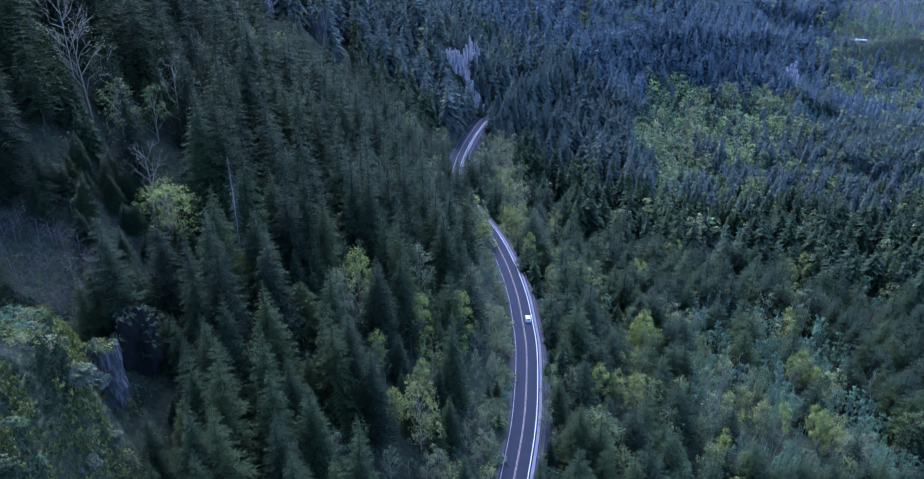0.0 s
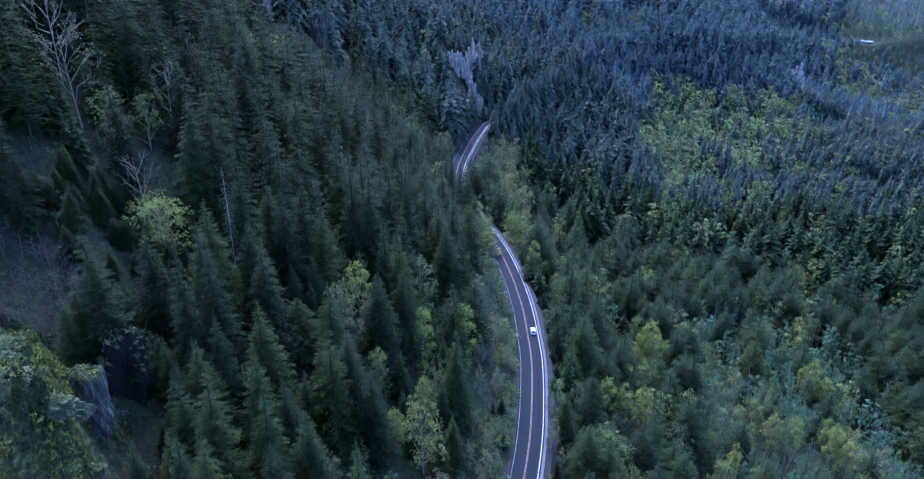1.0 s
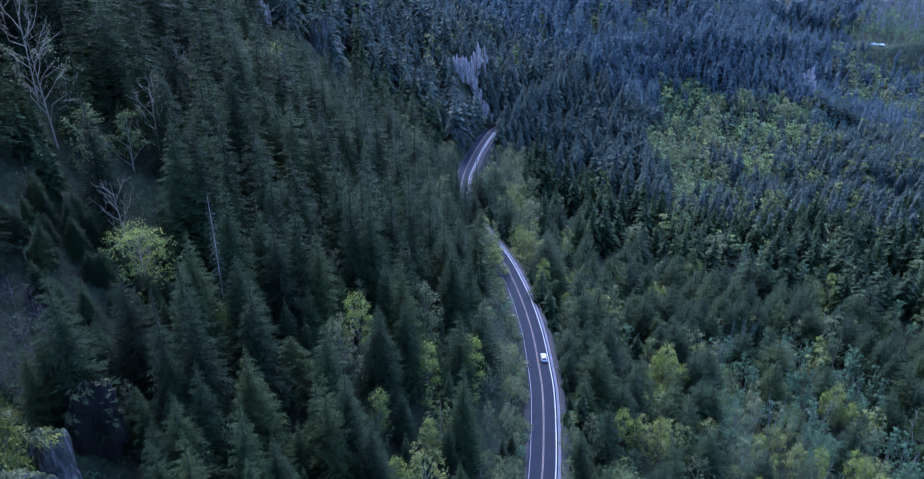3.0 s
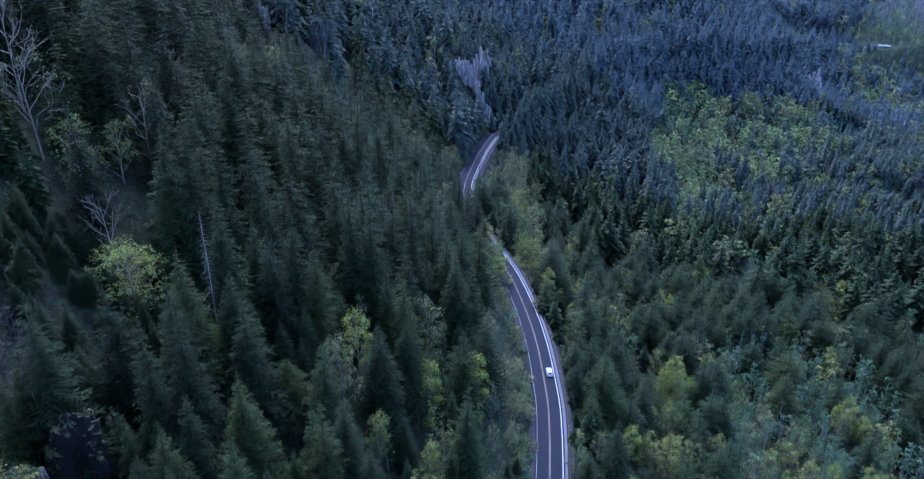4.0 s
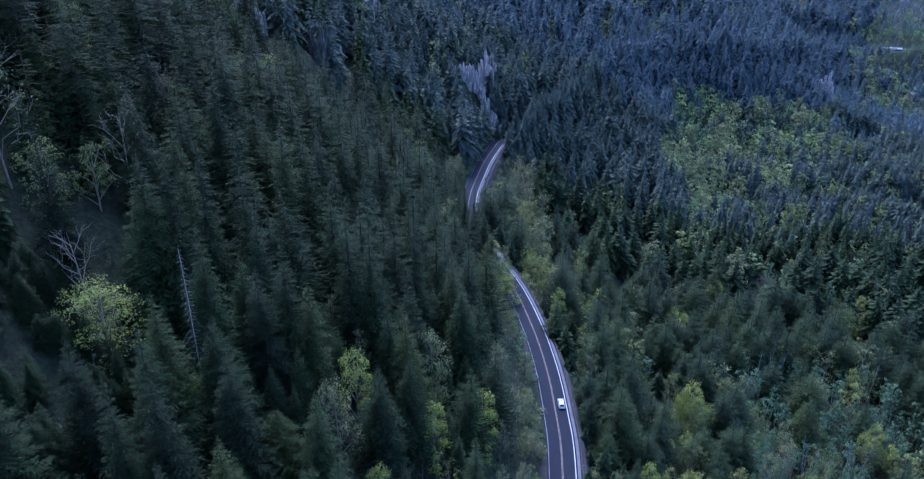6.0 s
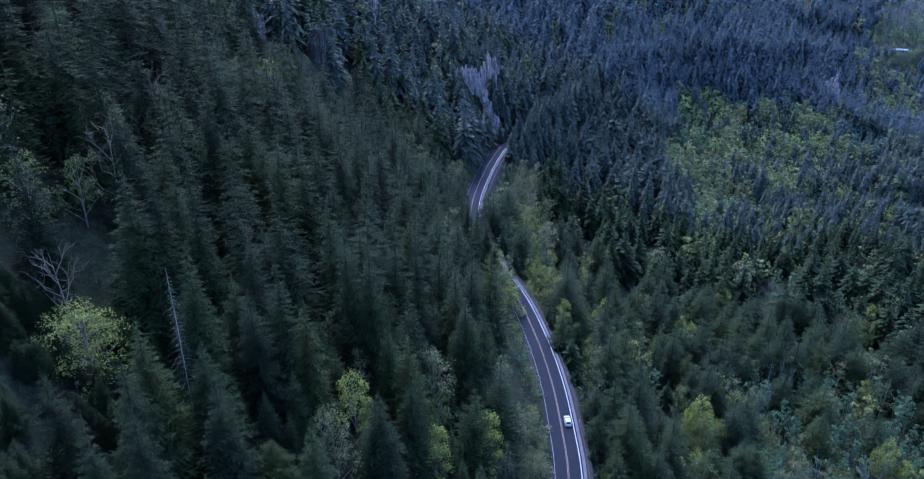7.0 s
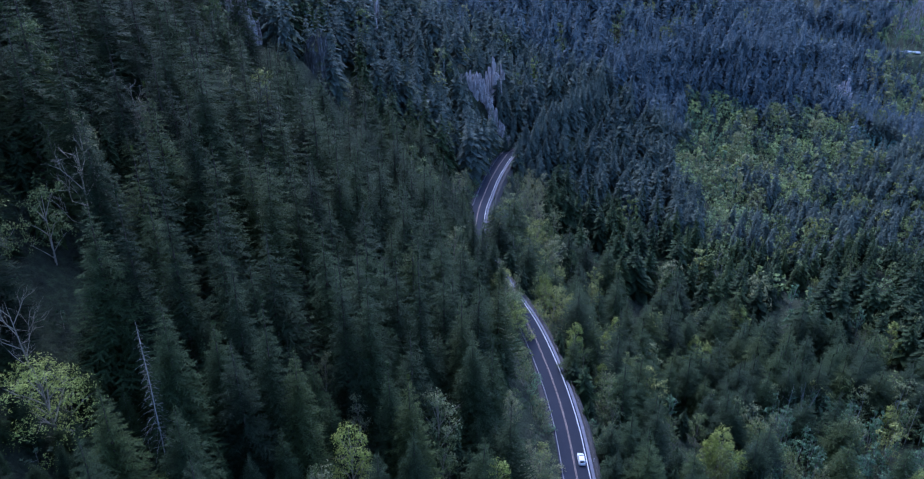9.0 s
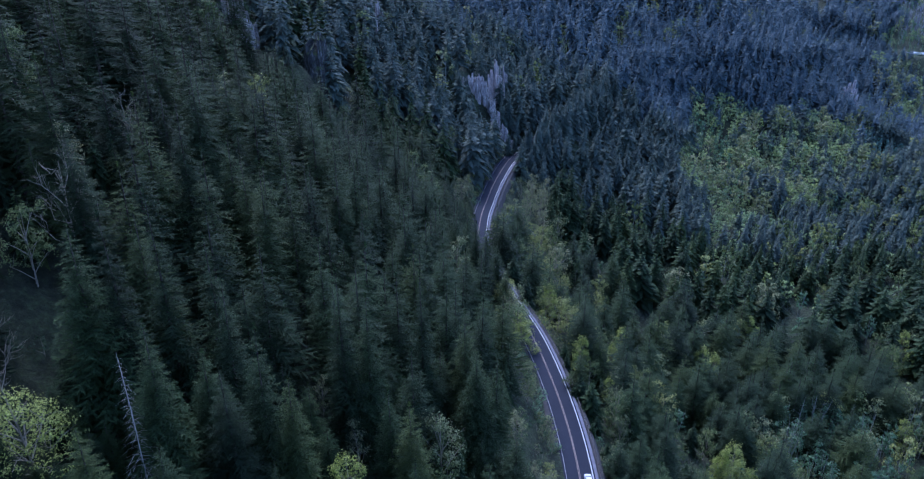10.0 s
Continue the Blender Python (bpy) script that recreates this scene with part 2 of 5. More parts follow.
def land(x, y):
    """Height of the ground."""
    x, y = np.atleast_1d(np.asarray(x, float)), np.atleast_1d(np.asarray(y, float))
    d = off_road(x, y)
    a = np.abs(d)
    far = step_up(y, 470, 620)
    steep = 0.86 * (1 - far) + 0.46 * far
    steep = steep * (1 - 0.45 * step_up(x, 120, 420))
    up = steep * np.minimum(np.maximum(a - 5.5, 0), 120) + 0.42 * np.maximum(a - 126.5, 0)
    up = np.minimum(up, 330)
    down = -60 * (1 - np.exp(-np.maximum(a - 4.5, 0) / 45))
    down = down - 0.05 * np.maximum(y - 330, 0) * step_up(d, 30, 160) * (1 - step_up(y, 800, 1000))
    down = down + 0.25 * np.maximum(d - 420, 0)
    z = np.where(d < 0, up, np.minimum(down, 260))
    # fall of the road's own level far along
    z = z - 33 * step_up(x, 150, 400) * step_up(y, 600, 860) * (1 - step_up(a, 150, 400))
    # rocky knoll beside the flight line, with a sheer east face
    edge = -48.5 - 0.30 * (y - 70) + 1.5 * ripple(x, y, 17, 9)
    knoll = step_up(edge - x, 0, 7) * np.exp(-((y - 84) / 28.0) ** 4)
    z = z + knoll * np.maximum(0, 79 - 0.22 * (y - 84) + 0.10 * (edge - x) + 1.2 * ripple(x, y, 11, 8) - z)
    # crag above the bend and outcrops on the hill
    z = z + 13 * np.exp(-((x + 12) / 14) ** 2 - ((y - 497) / 14) ** 2)
    z = z + 15 * np.exp(-((x + 74) / 16) ** 2 - ((y - 366) / 12) ** 2)
    rough = step_up(a, 9, 40)
    z = z + rough * (2.6 * ripple(x, y, 60, 3) + 1.0 * ripple(x, y, 19, 5))
    return np.where((a < np.where(d < 0, 5.8, 6.4)) & (y < 600), -0.9, z)


def mesh_object(name, verts, faces, mats, slots=None, attrs=None, smooth=False):
    """Triangles or quads from arrays, quickly."""
    me = bpy.data.meshes.new(name)
    verts, faces = np.asarray(verts, np.float32), np.asarray(faces, np.int32)
    n, k = faces.shape
    me.vertices.add(len(verts))
    me.vertices.foreach_set("co", verts.ravel())
    me.loops.add(n * k)
    me.loops.foreach_set("vertex_index", faces.ravel())
    me.polygons.add(n)
    me.polygons.foreach_set("loop_start", np.arange(0, n * k, k, dtype=np.int32))
    for m in mats:
        me.materials.append(m)
    if slots is not None:
        me.polygons.foreach_set("material_index", np.asarray(slots, np.int32))
    me.update(calc_edges=True)
    me.polygons.foreach_set("use_smooth", np.full(n, smooth))
    for key, vals in (attrs or {}).items():
        at = me.attributes.new(key, "FLOAT", "POINT")
        at.data.foreach_set("value", np.asarray(vals, np.float32))
    me.validate()
    return me


def axis(lo, a, b, hi, step):
    """Even steps from a to b, widening steps out to lo and hi."""
    mid = list(np.arange(a, b + 0.1, step))
    s, v, left = step, a, []
    while v > lo:
        s *= 1.35
        v -= s
        left.append(v)
    s, v, right = step, b, []
    while v < hi:
        s *= 1.35
        v += s
        right.append(v)
    return np.array(left[::-1] + mid + right)


def build_ground():
    xs, ys = axis(-3500, -150, 520, 3500, 5.0), axis(-3000, 40, 960, 4200, 5.0)
    gx, gy = np.meshgrid(xs, ys)
    z = land(gx.ravel(), gy.ravel())
    verts = np.stack([gx.ravel(), gy.ravel(), z], 1)
    w = len(xs)
    i = (np.arange(len(ys) - 1)[:, None] * w + np.arange(w - 1)[None, :]).ravel()
    me = mesh_object("ground", verts, np.stack([i, i + 1, i + w + 1, i + w], 1), [GROUND], smooth=True)
    tagged(new("ground", me), "mossy forest floor of leaf litter on steep slopes", "ground", kind="structure")


build_ground()


def ribbon(name, profile, mat, lo=-300.0, hi=545.0):
    """A band along the road. profile: (metres to the right, height) across it, closed below by its ends."""
    keep = (ROAD[:, 1] > lo) & (ROAD[:, 1] < hi)
    c, s = ROAD[keep], ROAD_SIDE[keep]
    k = len(profile)
    off, hgt = np.array(profile, float).T
    pts = np.concatenate([c[:, None, :] + s[:, None, :] * off[None, :, None], np.broadcast_to(hgt[None, :, None], (len(c), k, 1))], 2)
    i = (np.arange(len(c) - 1)[:, None] * k + np.arange(k - 1)[None, :]).ravel()
    return mesh_object(name, pts.reshape(-1, 3), np.stack([i, i + k, i + k + 1, i + 1], 1), [mat])


def build_road():
    bed = tagged(new("road", ribbon("road", [(-4.0, -1.2), (-4.0, 0.0), (0, 0.06), (4.0, 0.0), (4.0, -1.2)], ASPHALT)),
                 "two-lane blue-grey asphalt road curving along the hillside", "road", kind="structure")
    for name, off, wide, mat, label in (("edge_line", -3.45, 0.16, LINE_WORN, "worn white edge line"), ("edge_line", 3.45, 0.22, LINE_WHITE, "white edge line"),
                                        ("centre_line", -0.14, 0.13, LINE_YELLOW, "faded yellow centre line"), ("centre_line", 0.14, 0.13, LINE_YELLOW, "faded yellow centre line")):
        h = 0.06 * (1 - abs(off) / 4.0) + 0.006
        ob = new(name, ribbon(name, [(off - wide / 2, h), (off + wide / 2, h)], mat))
        ob.parent = bed
        tagged(ob, label)
    tagged(new("verge", ribbon("verge", [(-6.4, -0.9), (-5.4, -0.30), (-4.6, -0.10), (-3.9, -0.03), (-3.9, -1.0)], GRAVEL)),
           "grey gravel verge between the asphalt and the bank", "verge", kind="structure")
    tagged(new("pavement", ribbon("pavement", [(3.9, -1.0), (3.9, -0.015), (4.8, -0.03), (4.85, -0.9)], SHOULDER)),
           "pale worn shoulder strip along the road's outer edge", "pavement", kind="structure")
    tagged(new("verge", ribbon("verge", [(4.8, -0.7), (5.2, -0.35), (6.4, -0.75), (7.6, -3.5)], GRAVEL)),
           "reddish gravel bank falling from the road shoulder", "verge", kind="structure")


build_road()
# ---------------------------------------------------------------- trees: shapes, one metre tall, to be scaled
def blade(base, out, up, length, width, lift, sag, segs, rnd):
    """A bough as a flat frond: a spine that sags and lifts at its end, with tapering sprays to both sides."""
    side = np.cross(out, up)
    side = side * math.cos(0.5 * rnd.uniform(-1, 1)) + up * rnd.uniform(-0.25, 0.25)
    r = np.linspace(0, 1, segs + 1)
    spine = base + np.outer(r * length, out) + np.outer(length * (lift * r - sag * np.sin(r * 2.6) * r), up)
    verts, tris, fresh_lit = [*spine], [], [*((0.1 + 0.9 * r) * rnd.uniform(0.5, 1.2))]
    if segs > 4:      # slender sprays, with gaps between them
        for j in range(segs):
            w = width * (0.6 + 1.3 * r[j] * (1.15 - r[j]) - 0.6 * r[j] ** 3)
            for s in (-1, 1):
                a = spine[j] + (spine[j + 1] - spine[j]) * rnd.uniform(0.0, 0.3)
                b = a + (spine[j + 1] - spine[j]) * 0.62
                tip = a + out * length * (1.5 / segs) * rnd.uniform(0.6, 1.6) + side * s * w * rnd.uniform(0.6, 1.3) - up * w * rnd.uniform(0.05, 0.6)
                k = len(verts)
                verts += [a, b, tip]
                fresh_lit += [0.1, 0.2, rnd.uniform(0.3, 1.0)]
                tris.append((k, k + 1, k + 2) if s > 0 else (k + 1, k, k + 2))
        k = len(verts)
        verts += [spine[segs - 1] + side * 0.1 * width, spine[segs - 1] - side * 0.1 * width, spine[segs] + out * 0.1 * length]
        fresh_lit += [0.3, 0.3, 1.0]
        tris.append((k, k + 1, k + 2))
        return verts[segs + 1:], [(a - segs - 1, b - segs - 1, c - segs - 1) for a, b, c in tris], fresh_lit[segs + 1:]
    for j in range(segs):
        w = width * (0.55 + 1.3 * r[j] * (1.15 - r[j]) - 0.55 * r[j] ** 3) * rnd.uniform(0.6, 1.3)
        for s in (-1, 1):
            tip = spine[j] + out * length * (1.15 / segs) * rnd.uniform(0.7, 1.5) + side * s * w - up * w * rnd.uniform(0.1, 0.5)
            verts.append(tip)
            fresh_lit.append(rnd.uniform(0.2, 0.9))
            k = len(verts) - 1
            tris.append((j, j + 1, k) if s > 0 else (j + 1, j, k))
    fresh_lit[segs] = 1.0
    return verts, tris, fresh_lit


def tube(path, radii, sides):
    """A tapering stem along a path."""
    path = np.asarray(path, float)
    way = np.gradient(path, axis=0)
    verts, tris = [], []
    for p, w, r in zip(path, way, radii):
        w = w / (np.linalg.norm(w) + 1e-9)
        a = np.cross(w, (1.0, 0.13, 0.07))
        a /= np.linalg.norm(a)
        b = np.cross(w, a)
        for i in range(sides):
            t = 6.2832 * i / sides
            verts.append(p + r * (math.cos(t) * a + math.sin(t) * b))
    for j in range(len(path) - 1):
        for i in range(sides):
            q, n = j * sides + i, j * sides + (i + 1) % sides
            tris += [(q, n, n + sides), (q, n + sides, q + sides)]
    return verts, tris


class Shape:
    """Triangles in two lists: wood (0) and leaf (1)."""

    def __init__(self):
        self.v, self.f, self.slot, self.fresh_lit = [], [], [], []

    def add(self, verts, tris, slot, fresh_lit=None):
        n = len(self.v)
        self.v += [tuple(p) for p in verts]
        self.f += [(a + n, b + n, c + n) for a, b, c in tris]
        self.slot += [slot] * len(tris)
        self.fresh_lit += list(fresh_lit) if fresh_lit is not None else [0.0] * len(verts)

    def done(self):
        self.v, self.f = np.array(self.v, np.float32), np.array(self.f, np.int32)
        self.slot, self.fresh_lit = np.array(self.slot, np.int32), np.array(self.fresh_lit, np.float32)
        return self

    def only(self, slot):
        keep = self.f[self.slot == slot]
        used = np.unique(keep)
        back = np.zeros(len(self.v), np.int32)
        back[used] = np.arange(len(used))
        return self.v[used], back[keep], self.fresh_lit[used]


UP = np.array((0.0, 0.0, 1.0))


def fir(seed, tiers, per, segs, low=0.1, slim=1.0, thin=0.0, sides=5):
    """A fir: straight trunk, whorls of drooping boughs, ragged outline, spire."""
    rnd, s = np.random.RandomState(seed), Shape()
    lean = rnd.uniform(-0.012, 0.012, 2)
    zs = np.linspace(0, 1, 5)
    s.add(*tube([(lean[0] * z, lean[1] * z, z - 0.02) for z in zs], 0.0095 * (1.02 - zs) + 0.0006, sides), 0)
    turn = 0.0
    bias = rnd.uniform(0, 6.28)
    for i in range(tiers):
        u = (i + rnd.uniform(-0.3, 0.3)) / (tiers - 1)
        z = low + (0.985 - low) * min(max(u, 0), 1) ** 0.92
        reach = slim * (0.172 * (1 - z) ** 0.85 * (1 - 0.2 * (z < low + 0.12)) + 0.005)
        count = per if z < 0.8 else max(3, int(per * 0.65))
        turn += 0.7
        for k in range(count):
            if rnd.rand() < thin:
                continue
            az = turn + 6.2832 * (k + rnd.uniform(-0.35, 0.35)) / count
            out = np.array((math.cos(az), math.sin(az), 0.0))
            ln = reach * rnd.uniform(0.72, 1.18) * (1 + 0.12 * math.cos(az - bias))
            lift = -0.62 + 1.0 * max(0, z - 0.28) + rnd.uniform(-0.22, 0.22)
            b = np.array((lean[0] * z, lean[1] * z, z + rnd.uniform(-0.03, 0.03) * (1 - z)))
            v, t, fr = blade(b, out, UP, ln, ln * (0.30 if segs > 5 else 0.36) + 0.002, lift, 0.16, segs, rnd)
            # paler with height: light on the upper boughs put into the colour
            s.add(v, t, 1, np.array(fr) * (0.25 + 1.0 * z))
    # leader
    s.add(*blade(np.array((*lean, 0.955)), UP, np.array((1.0, 0, 0)), 0.055, 0.010, 0.0, 0.0, 3, rnd)[:2], 1, None)
    return s.done()


def fir_far(seed, tiers, per, slim):
    """A fir seen from afar: whorls of narrow drooping sprays, with a spire."""
    rnd, s = np.random.RandomState(seed), Shape()
    s.add([(-0.008, -0.006, 0), (0.008, -0.006, 0), (0, 0.009, 0), (0, 0, 0.9)], [(0, 1, 3), (1, 2, 3), (2, 0, 3)], 0)
    turn = 0.0
    for i in range(tiers):
        z0 = 0.12 + 0.84 * (i / (tiers - 1)) ** 0.92
        reach = slim * (0.172 * (1 - z0) ** 0.85 + 0.005)
        turn += 0.55
        for k in range(per if z0 < 0.75 else per - 2):
            z = z0 + rnd.uniform(-0.05, 0.05) * (1 - z0)
            az = turn + 6.2832 * (k + rnd.uniform(-0.35, 0.35)) / per
            out, side = np.array((math.cos(az), math.sin(az), 0.0)), np.array((-math.sin(az), math.cos(az), 0.0))
            ln = reach * rnd.uniform(0.65, 1.25)
            w = ln * rnd.uniform(0.2, 0.34) + 0.002
            top = np.array((0, 0, z + 0.012))
            end = out * ln + UP * (z - ln * (0.95 - 0.7 * z + rnd.uniform(-0.25, 0.25)))
            mid = out * ln * rnd.uniform(0.45, 0.65)
            drop = rnd.uniform(0.010, 0.024)
            # low sprays kept darker and high ones paler: shade and light painted in
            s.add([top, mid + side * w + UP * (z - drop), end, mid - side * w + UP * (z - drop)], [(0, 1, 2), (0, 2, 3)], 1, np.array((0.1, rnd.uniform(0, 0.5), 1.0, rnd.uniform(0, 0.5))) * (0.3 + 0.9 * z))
    s.add([(0.005, 0, 0.94), (-0.003, 0.004, 0.94), (-0.003, -0.004, 0.94), (0, 0, 1.0)], [(0, 1, 3), (1, 2, 3), (2, 0, 3)], 1, (0.4, 0.4, 0.4, 1))
    return s.done()


def leaf_clump(s, centre, radius, count, size, rnd, flat=0.75, out=(0, 0, 0.5)):
    """Leaves round a twig end, looking outwards and up, with gaps between."""
    q = rnd.normal(size=(count, 3))
    q /= np.linalg.norm(q, axis=1)[:, None]
    rad = radius * rnd.uniform(0.35, 1.1, count) ** 0.6
    p = centre + q * rad[:, None] * (1, 1, flat)
    n = q * 0.6 + rnd.normal(scale=0.4, size=(count, 3)) + out
    n /= np.linalg.norm(n, axis=1)[:, None]
    a = np.cross(n, rnd.normal(size=(count, 3)))
    a /= np.linalg.norm(a, axis=1)[:, None] + 1e-9
    b = np.cross(n, a)
    z = size * rnd.uniform(0.6, 1.3, count)[:, None]
    v = np.stack([p + a * z, p - a * z * 0.5 + b * z * 0.8, p - a * z * 0.5 - b * z * 0.8], 1).reshape(-1, 3)
    t = [(3 * i, 3 * i + 1, 3 * i + 2) for i in range(count)]
    s.add(v, t, 1, np.repeat(np.clip(rnd.uniform(0.0, 0.5) + rnd.uniform(0, 0.6, count), 0, 1), 3))


def broadleaf(seed, limbs, clumps, leaves, size, spread=0.30, base=0.2, sides=4, twigs=0, clump=0.07, airy=0.0):
    """A broad-leaved tree: forking limbs, and a lobed crown of many small uneven clumps of leaves."""
    rnd, s = np.random.RandomState(seed), Shape()
    bend = rnd.uniform(-0.05, 0.05, 2)
    s.add(*tube([(0, 0, -0.02), (bend[0] * 0.4, bend[1] * 0.4, base), (bend[0], bend[1], 0.62), (bend[0] * 1.5, bend[1] * 1.5, 0.93)], (0.013, 0.010, 0.006, 0.002), sides), 0)
    lobes = []
    for i in range(limbs):
        az, z0 = 2.4 * i + rnd.uniform(-0.5, 0.5), base + (0.62 - base) * (i + 0.5) / limbs
        reach, rise = spread * rnd.uniform(0.55, 0.85) * (1.1 - 0.45 * i / limbs), rnd.uniform(0.14, 0.30)
        p0 = np.array((bend[0] * z0 / 0.62, bend[1] * z0 / 0.62, z0))
        o = np.array((math.cos(az), math.sin(az), 0))
        p1, p2 = p0 + o * reach * 0.5 + UP * rise * 0.55, p0 + o * reach + UP * rise
        s.add(*tube([p0, p1, p2], (0.008, 0.005, 0.0015), max(3, sides - 1)), 0)
        lobes.append((p2, spread * rnd.uniform(0.42, 0.6)))
        for _ in range(twigs):
            q = p1 + (p2 - p1) * rnd.rand()
            e = q + np.array((*rnd.normal(scale=0.07, size=2), rnd.uniform(0.03, 0.13)))
            s.add(*tube([q, e], (0.003, 0.0008), 3), 0)
    lobes.append((np.array((bend[0] * 1.5, bend[1] * 1.5, 0.84)), spread * 0.5))
    for i in range(clumps):
        c, r = lobes[i % len(lobes)]
        q = rnd.normal(size=3) + (0, 0, 0.55)
        q /= np.linalg.norm(q)
        p = c + q * r * rnd.uniform(0.75 - airy, 1.05) * (1, 1, 0.85)
        p[2] = min(p[2], 0.985)
        leaf_clump(s, p, clump * rnd.uniform(0.6, 1.3), leaves, size, rnd, out=q * 0.9 + (0, 0, 0.45))
    return s.done()


def aspen(seed, stems, clumps, leaves, size, spread=0.16, low=0.25, sides=3):
    """Several slim pale stems from one root, thin twigs, and a narrow airy crown."""
    rnd, s = np.random.RandomState(seed), Shape()
    paths = []
    for i in range(stems):
        az = 6.283 * i / stems + rnd.uniform(-0.6, 0.6)
        o = np.array((math.cos(az), math.sin(az), 0)) * (spread * rnd.uniform(0.25, 0.8) if stems > 1 else 0.02)
        top = rnd.uniform(0.8, 1.0) if i else 1.0
        path = np.array([(0, 0, -0.02), o * 0.4 + UP * 0.4 * top, o * 0.8 + UP * 0.75 * top, o + UP * top])
        s.add(*tube(path, (0.012, 0.0095, 0.006, 0.0018), sides), 0)
        paths.append(path)
    for i in range(clumps):
        path = paths[i % stems]
        u = rnd.uniform(low, 0.9) * 3
        k = min(int(u), 2)
        p = path[k] + (path[k + 1] - path[k]) * (u - k)
        reach = spread * rnd.uniform(0.3, 1.0) * (1.15 - u / 3)
        az = rnd.uniform(0, 6.283)
        o = np.array((math.cos(az), math.sin(az), 0.55))
        e = p + o * reach
        if i % 2 == 0:
            s.add(*tube([p, e], (0.0028, 0.0008), 3), 0)
        leaf_clump(s, e, rnd.uniform(0.025, 0.05), leaves, size, rnd, out=o * 0.7 + (0, 0, 0.4))
    return s.done()


def bare(seed, limbs, twigs, depth=2, sides=4, spread=0.28, rise=0.32, leaves=0, size=0.012):
    """A leafless tree: trunk, rising limbs and a haze of twigs."""
    rnd, s = np.random.RandomState(seed), Shape()
    bend = rnd.uniform(-0.06, 0.06, 2)
    s.add(*tube([(0, 0, -0.02), (bend[0] * 0.5, bend[1] * 0.5, 0.4), (bend[0], bend[1], 0.95)], (0.012, 0.008, 0.002), sides), 0)

    def fork(p, out, ln, r, level):
        e = p + out * ln
        midp = (p + e) / 2 + rnd.normal(scale=0.08 * ln, size=3)
        s.add(*tube([p, midp, e], (r, r * 0.7, r * 0.25), 3), 0)
        if level == 0:
            if leaves:
                leaf_clump(s, e, 0.035, leaves, size, rnd)
            return
        for _ in range(twigs):
            q = p + (e - p) * rnd.uniform(0.35, 1.0)
            o = out + rnd.normal(scale=0.55, size=3) + (0, 0, 0.25)
            fork(q, o / np.linalg.norm(o), ln * rnd.uniform(0.4, 0.65), r * 0.5, level - 1)

    for i in range(limbs):
        z = 0.25 + 0.6 * i / limbs
        az = 2.4 * i + rnd.uniform(-0.4, 0.4)
        o = np.array((math.cos(az) * spread, math.sin(az) * spread, rise))
        fork(np.array((bend[0] * z, bend[1] * z, z)), o / np.linalg.norm(o), 0.42 * (1 - 0.6 * z), 0.0055, depth)
    return s.done()


def snag(seed):
    """A dead fir: bleached trunk with rows of thin drooping dead boughs."""
    rnd, s = np.random.RandomState(seed), Shape()
    s.add(*tube([(0.0, 0, -0.02), (0.006, 0, 0.35), (0.011, 0, 0.7), (0.006, 0, 1.0)], (0.0030, 0.0028, 0.0020, 0.0007), 6), 0)
    for i in range(130):
        z = 0.3 + 0.68 * i / 130
        az = 2.4 * i + rnd.uniform(-0.4, 0.4)
        ln = (0.17 * (1 - z) + 0.02) * rnd.uniform(0.4, 1.1)
        out = np.array((math.cos(az), math.sin(az), 0))
        p = np.array((0.009, 0, z))
        s.add(*tube([p, p + out * ln * 0.5 - UP * ln * 0.10, p + out * ln - UP * ln * 0.42], (0.0008, 0.0006, 0.0003), 3), 0)
    return s.done()


# ---------------------------------------------------------------- things: trees that can be told apart
def part(name, mesh, parent, label=""):
    ob = new(name, mesh)
    ob.parent = parent
    return tagged(ob, label) if label else ob


def tree_kind(name, shape, wood, leaf, label, category, group):
    """A maker of single trees that share one shape's meshes."""
    v, f, _ = shape.only(0)
    trunk = mesh_object(name + "_trunk", v, f, [wood], smooth=True)
    crown = None
    if (shape.slot == 1).any():
        v, f, fresh_lit = shape.only(1)
        crown = mesh_object(name + "_crown", v, f, [leaf], attrs={"fresh_lit": fresh_lit})
    first = []

    def make(x, y, z, height, wide, turn, note=""):
        m = Matrix.Translation((x, y, z)) @ Matrix.Rotation(turn, 4, "Z")
        if first:
            ob = copy_thing(first[0], m)
        else:
            ob = new(name)
            ob.empty_display_size = 1
            part("trunk", trunk, ob)
            if crown:
                part("crown", crown, ob)
            tagged(ob, label, category, group)
            first.append(ob)
        ob.matrix_basis = m @ Matrix.Diagonal((wide, wide, height, 1))
        if note:
            ob["label"] = note
        return ob

    return make


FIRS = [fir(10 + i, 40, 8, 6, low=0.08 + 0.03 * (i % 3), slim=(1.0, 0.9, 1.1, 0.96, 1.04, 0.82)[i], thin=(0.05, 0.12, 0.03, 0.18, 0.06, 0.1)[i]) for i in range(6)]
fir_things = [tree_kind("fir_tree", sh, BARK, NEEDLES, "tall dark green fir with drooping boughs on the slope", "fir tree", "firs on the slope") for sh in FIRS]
GREENS = [broadleaf(40 + i, 11, 150, 14, 0.0125, base=0.0, spread=(0.30, 0.34, 0.24, 0.28)[i], twigs=2, clump=0.05, airy=0.2) for i in range(4)]
green_things = [tree_kind("maple_tree", sh, TWIG, LEAF_GREEN, "maple with fresh yellow-green spring leaves among firs", "tree", "leafing maples") for sh in GREENS]
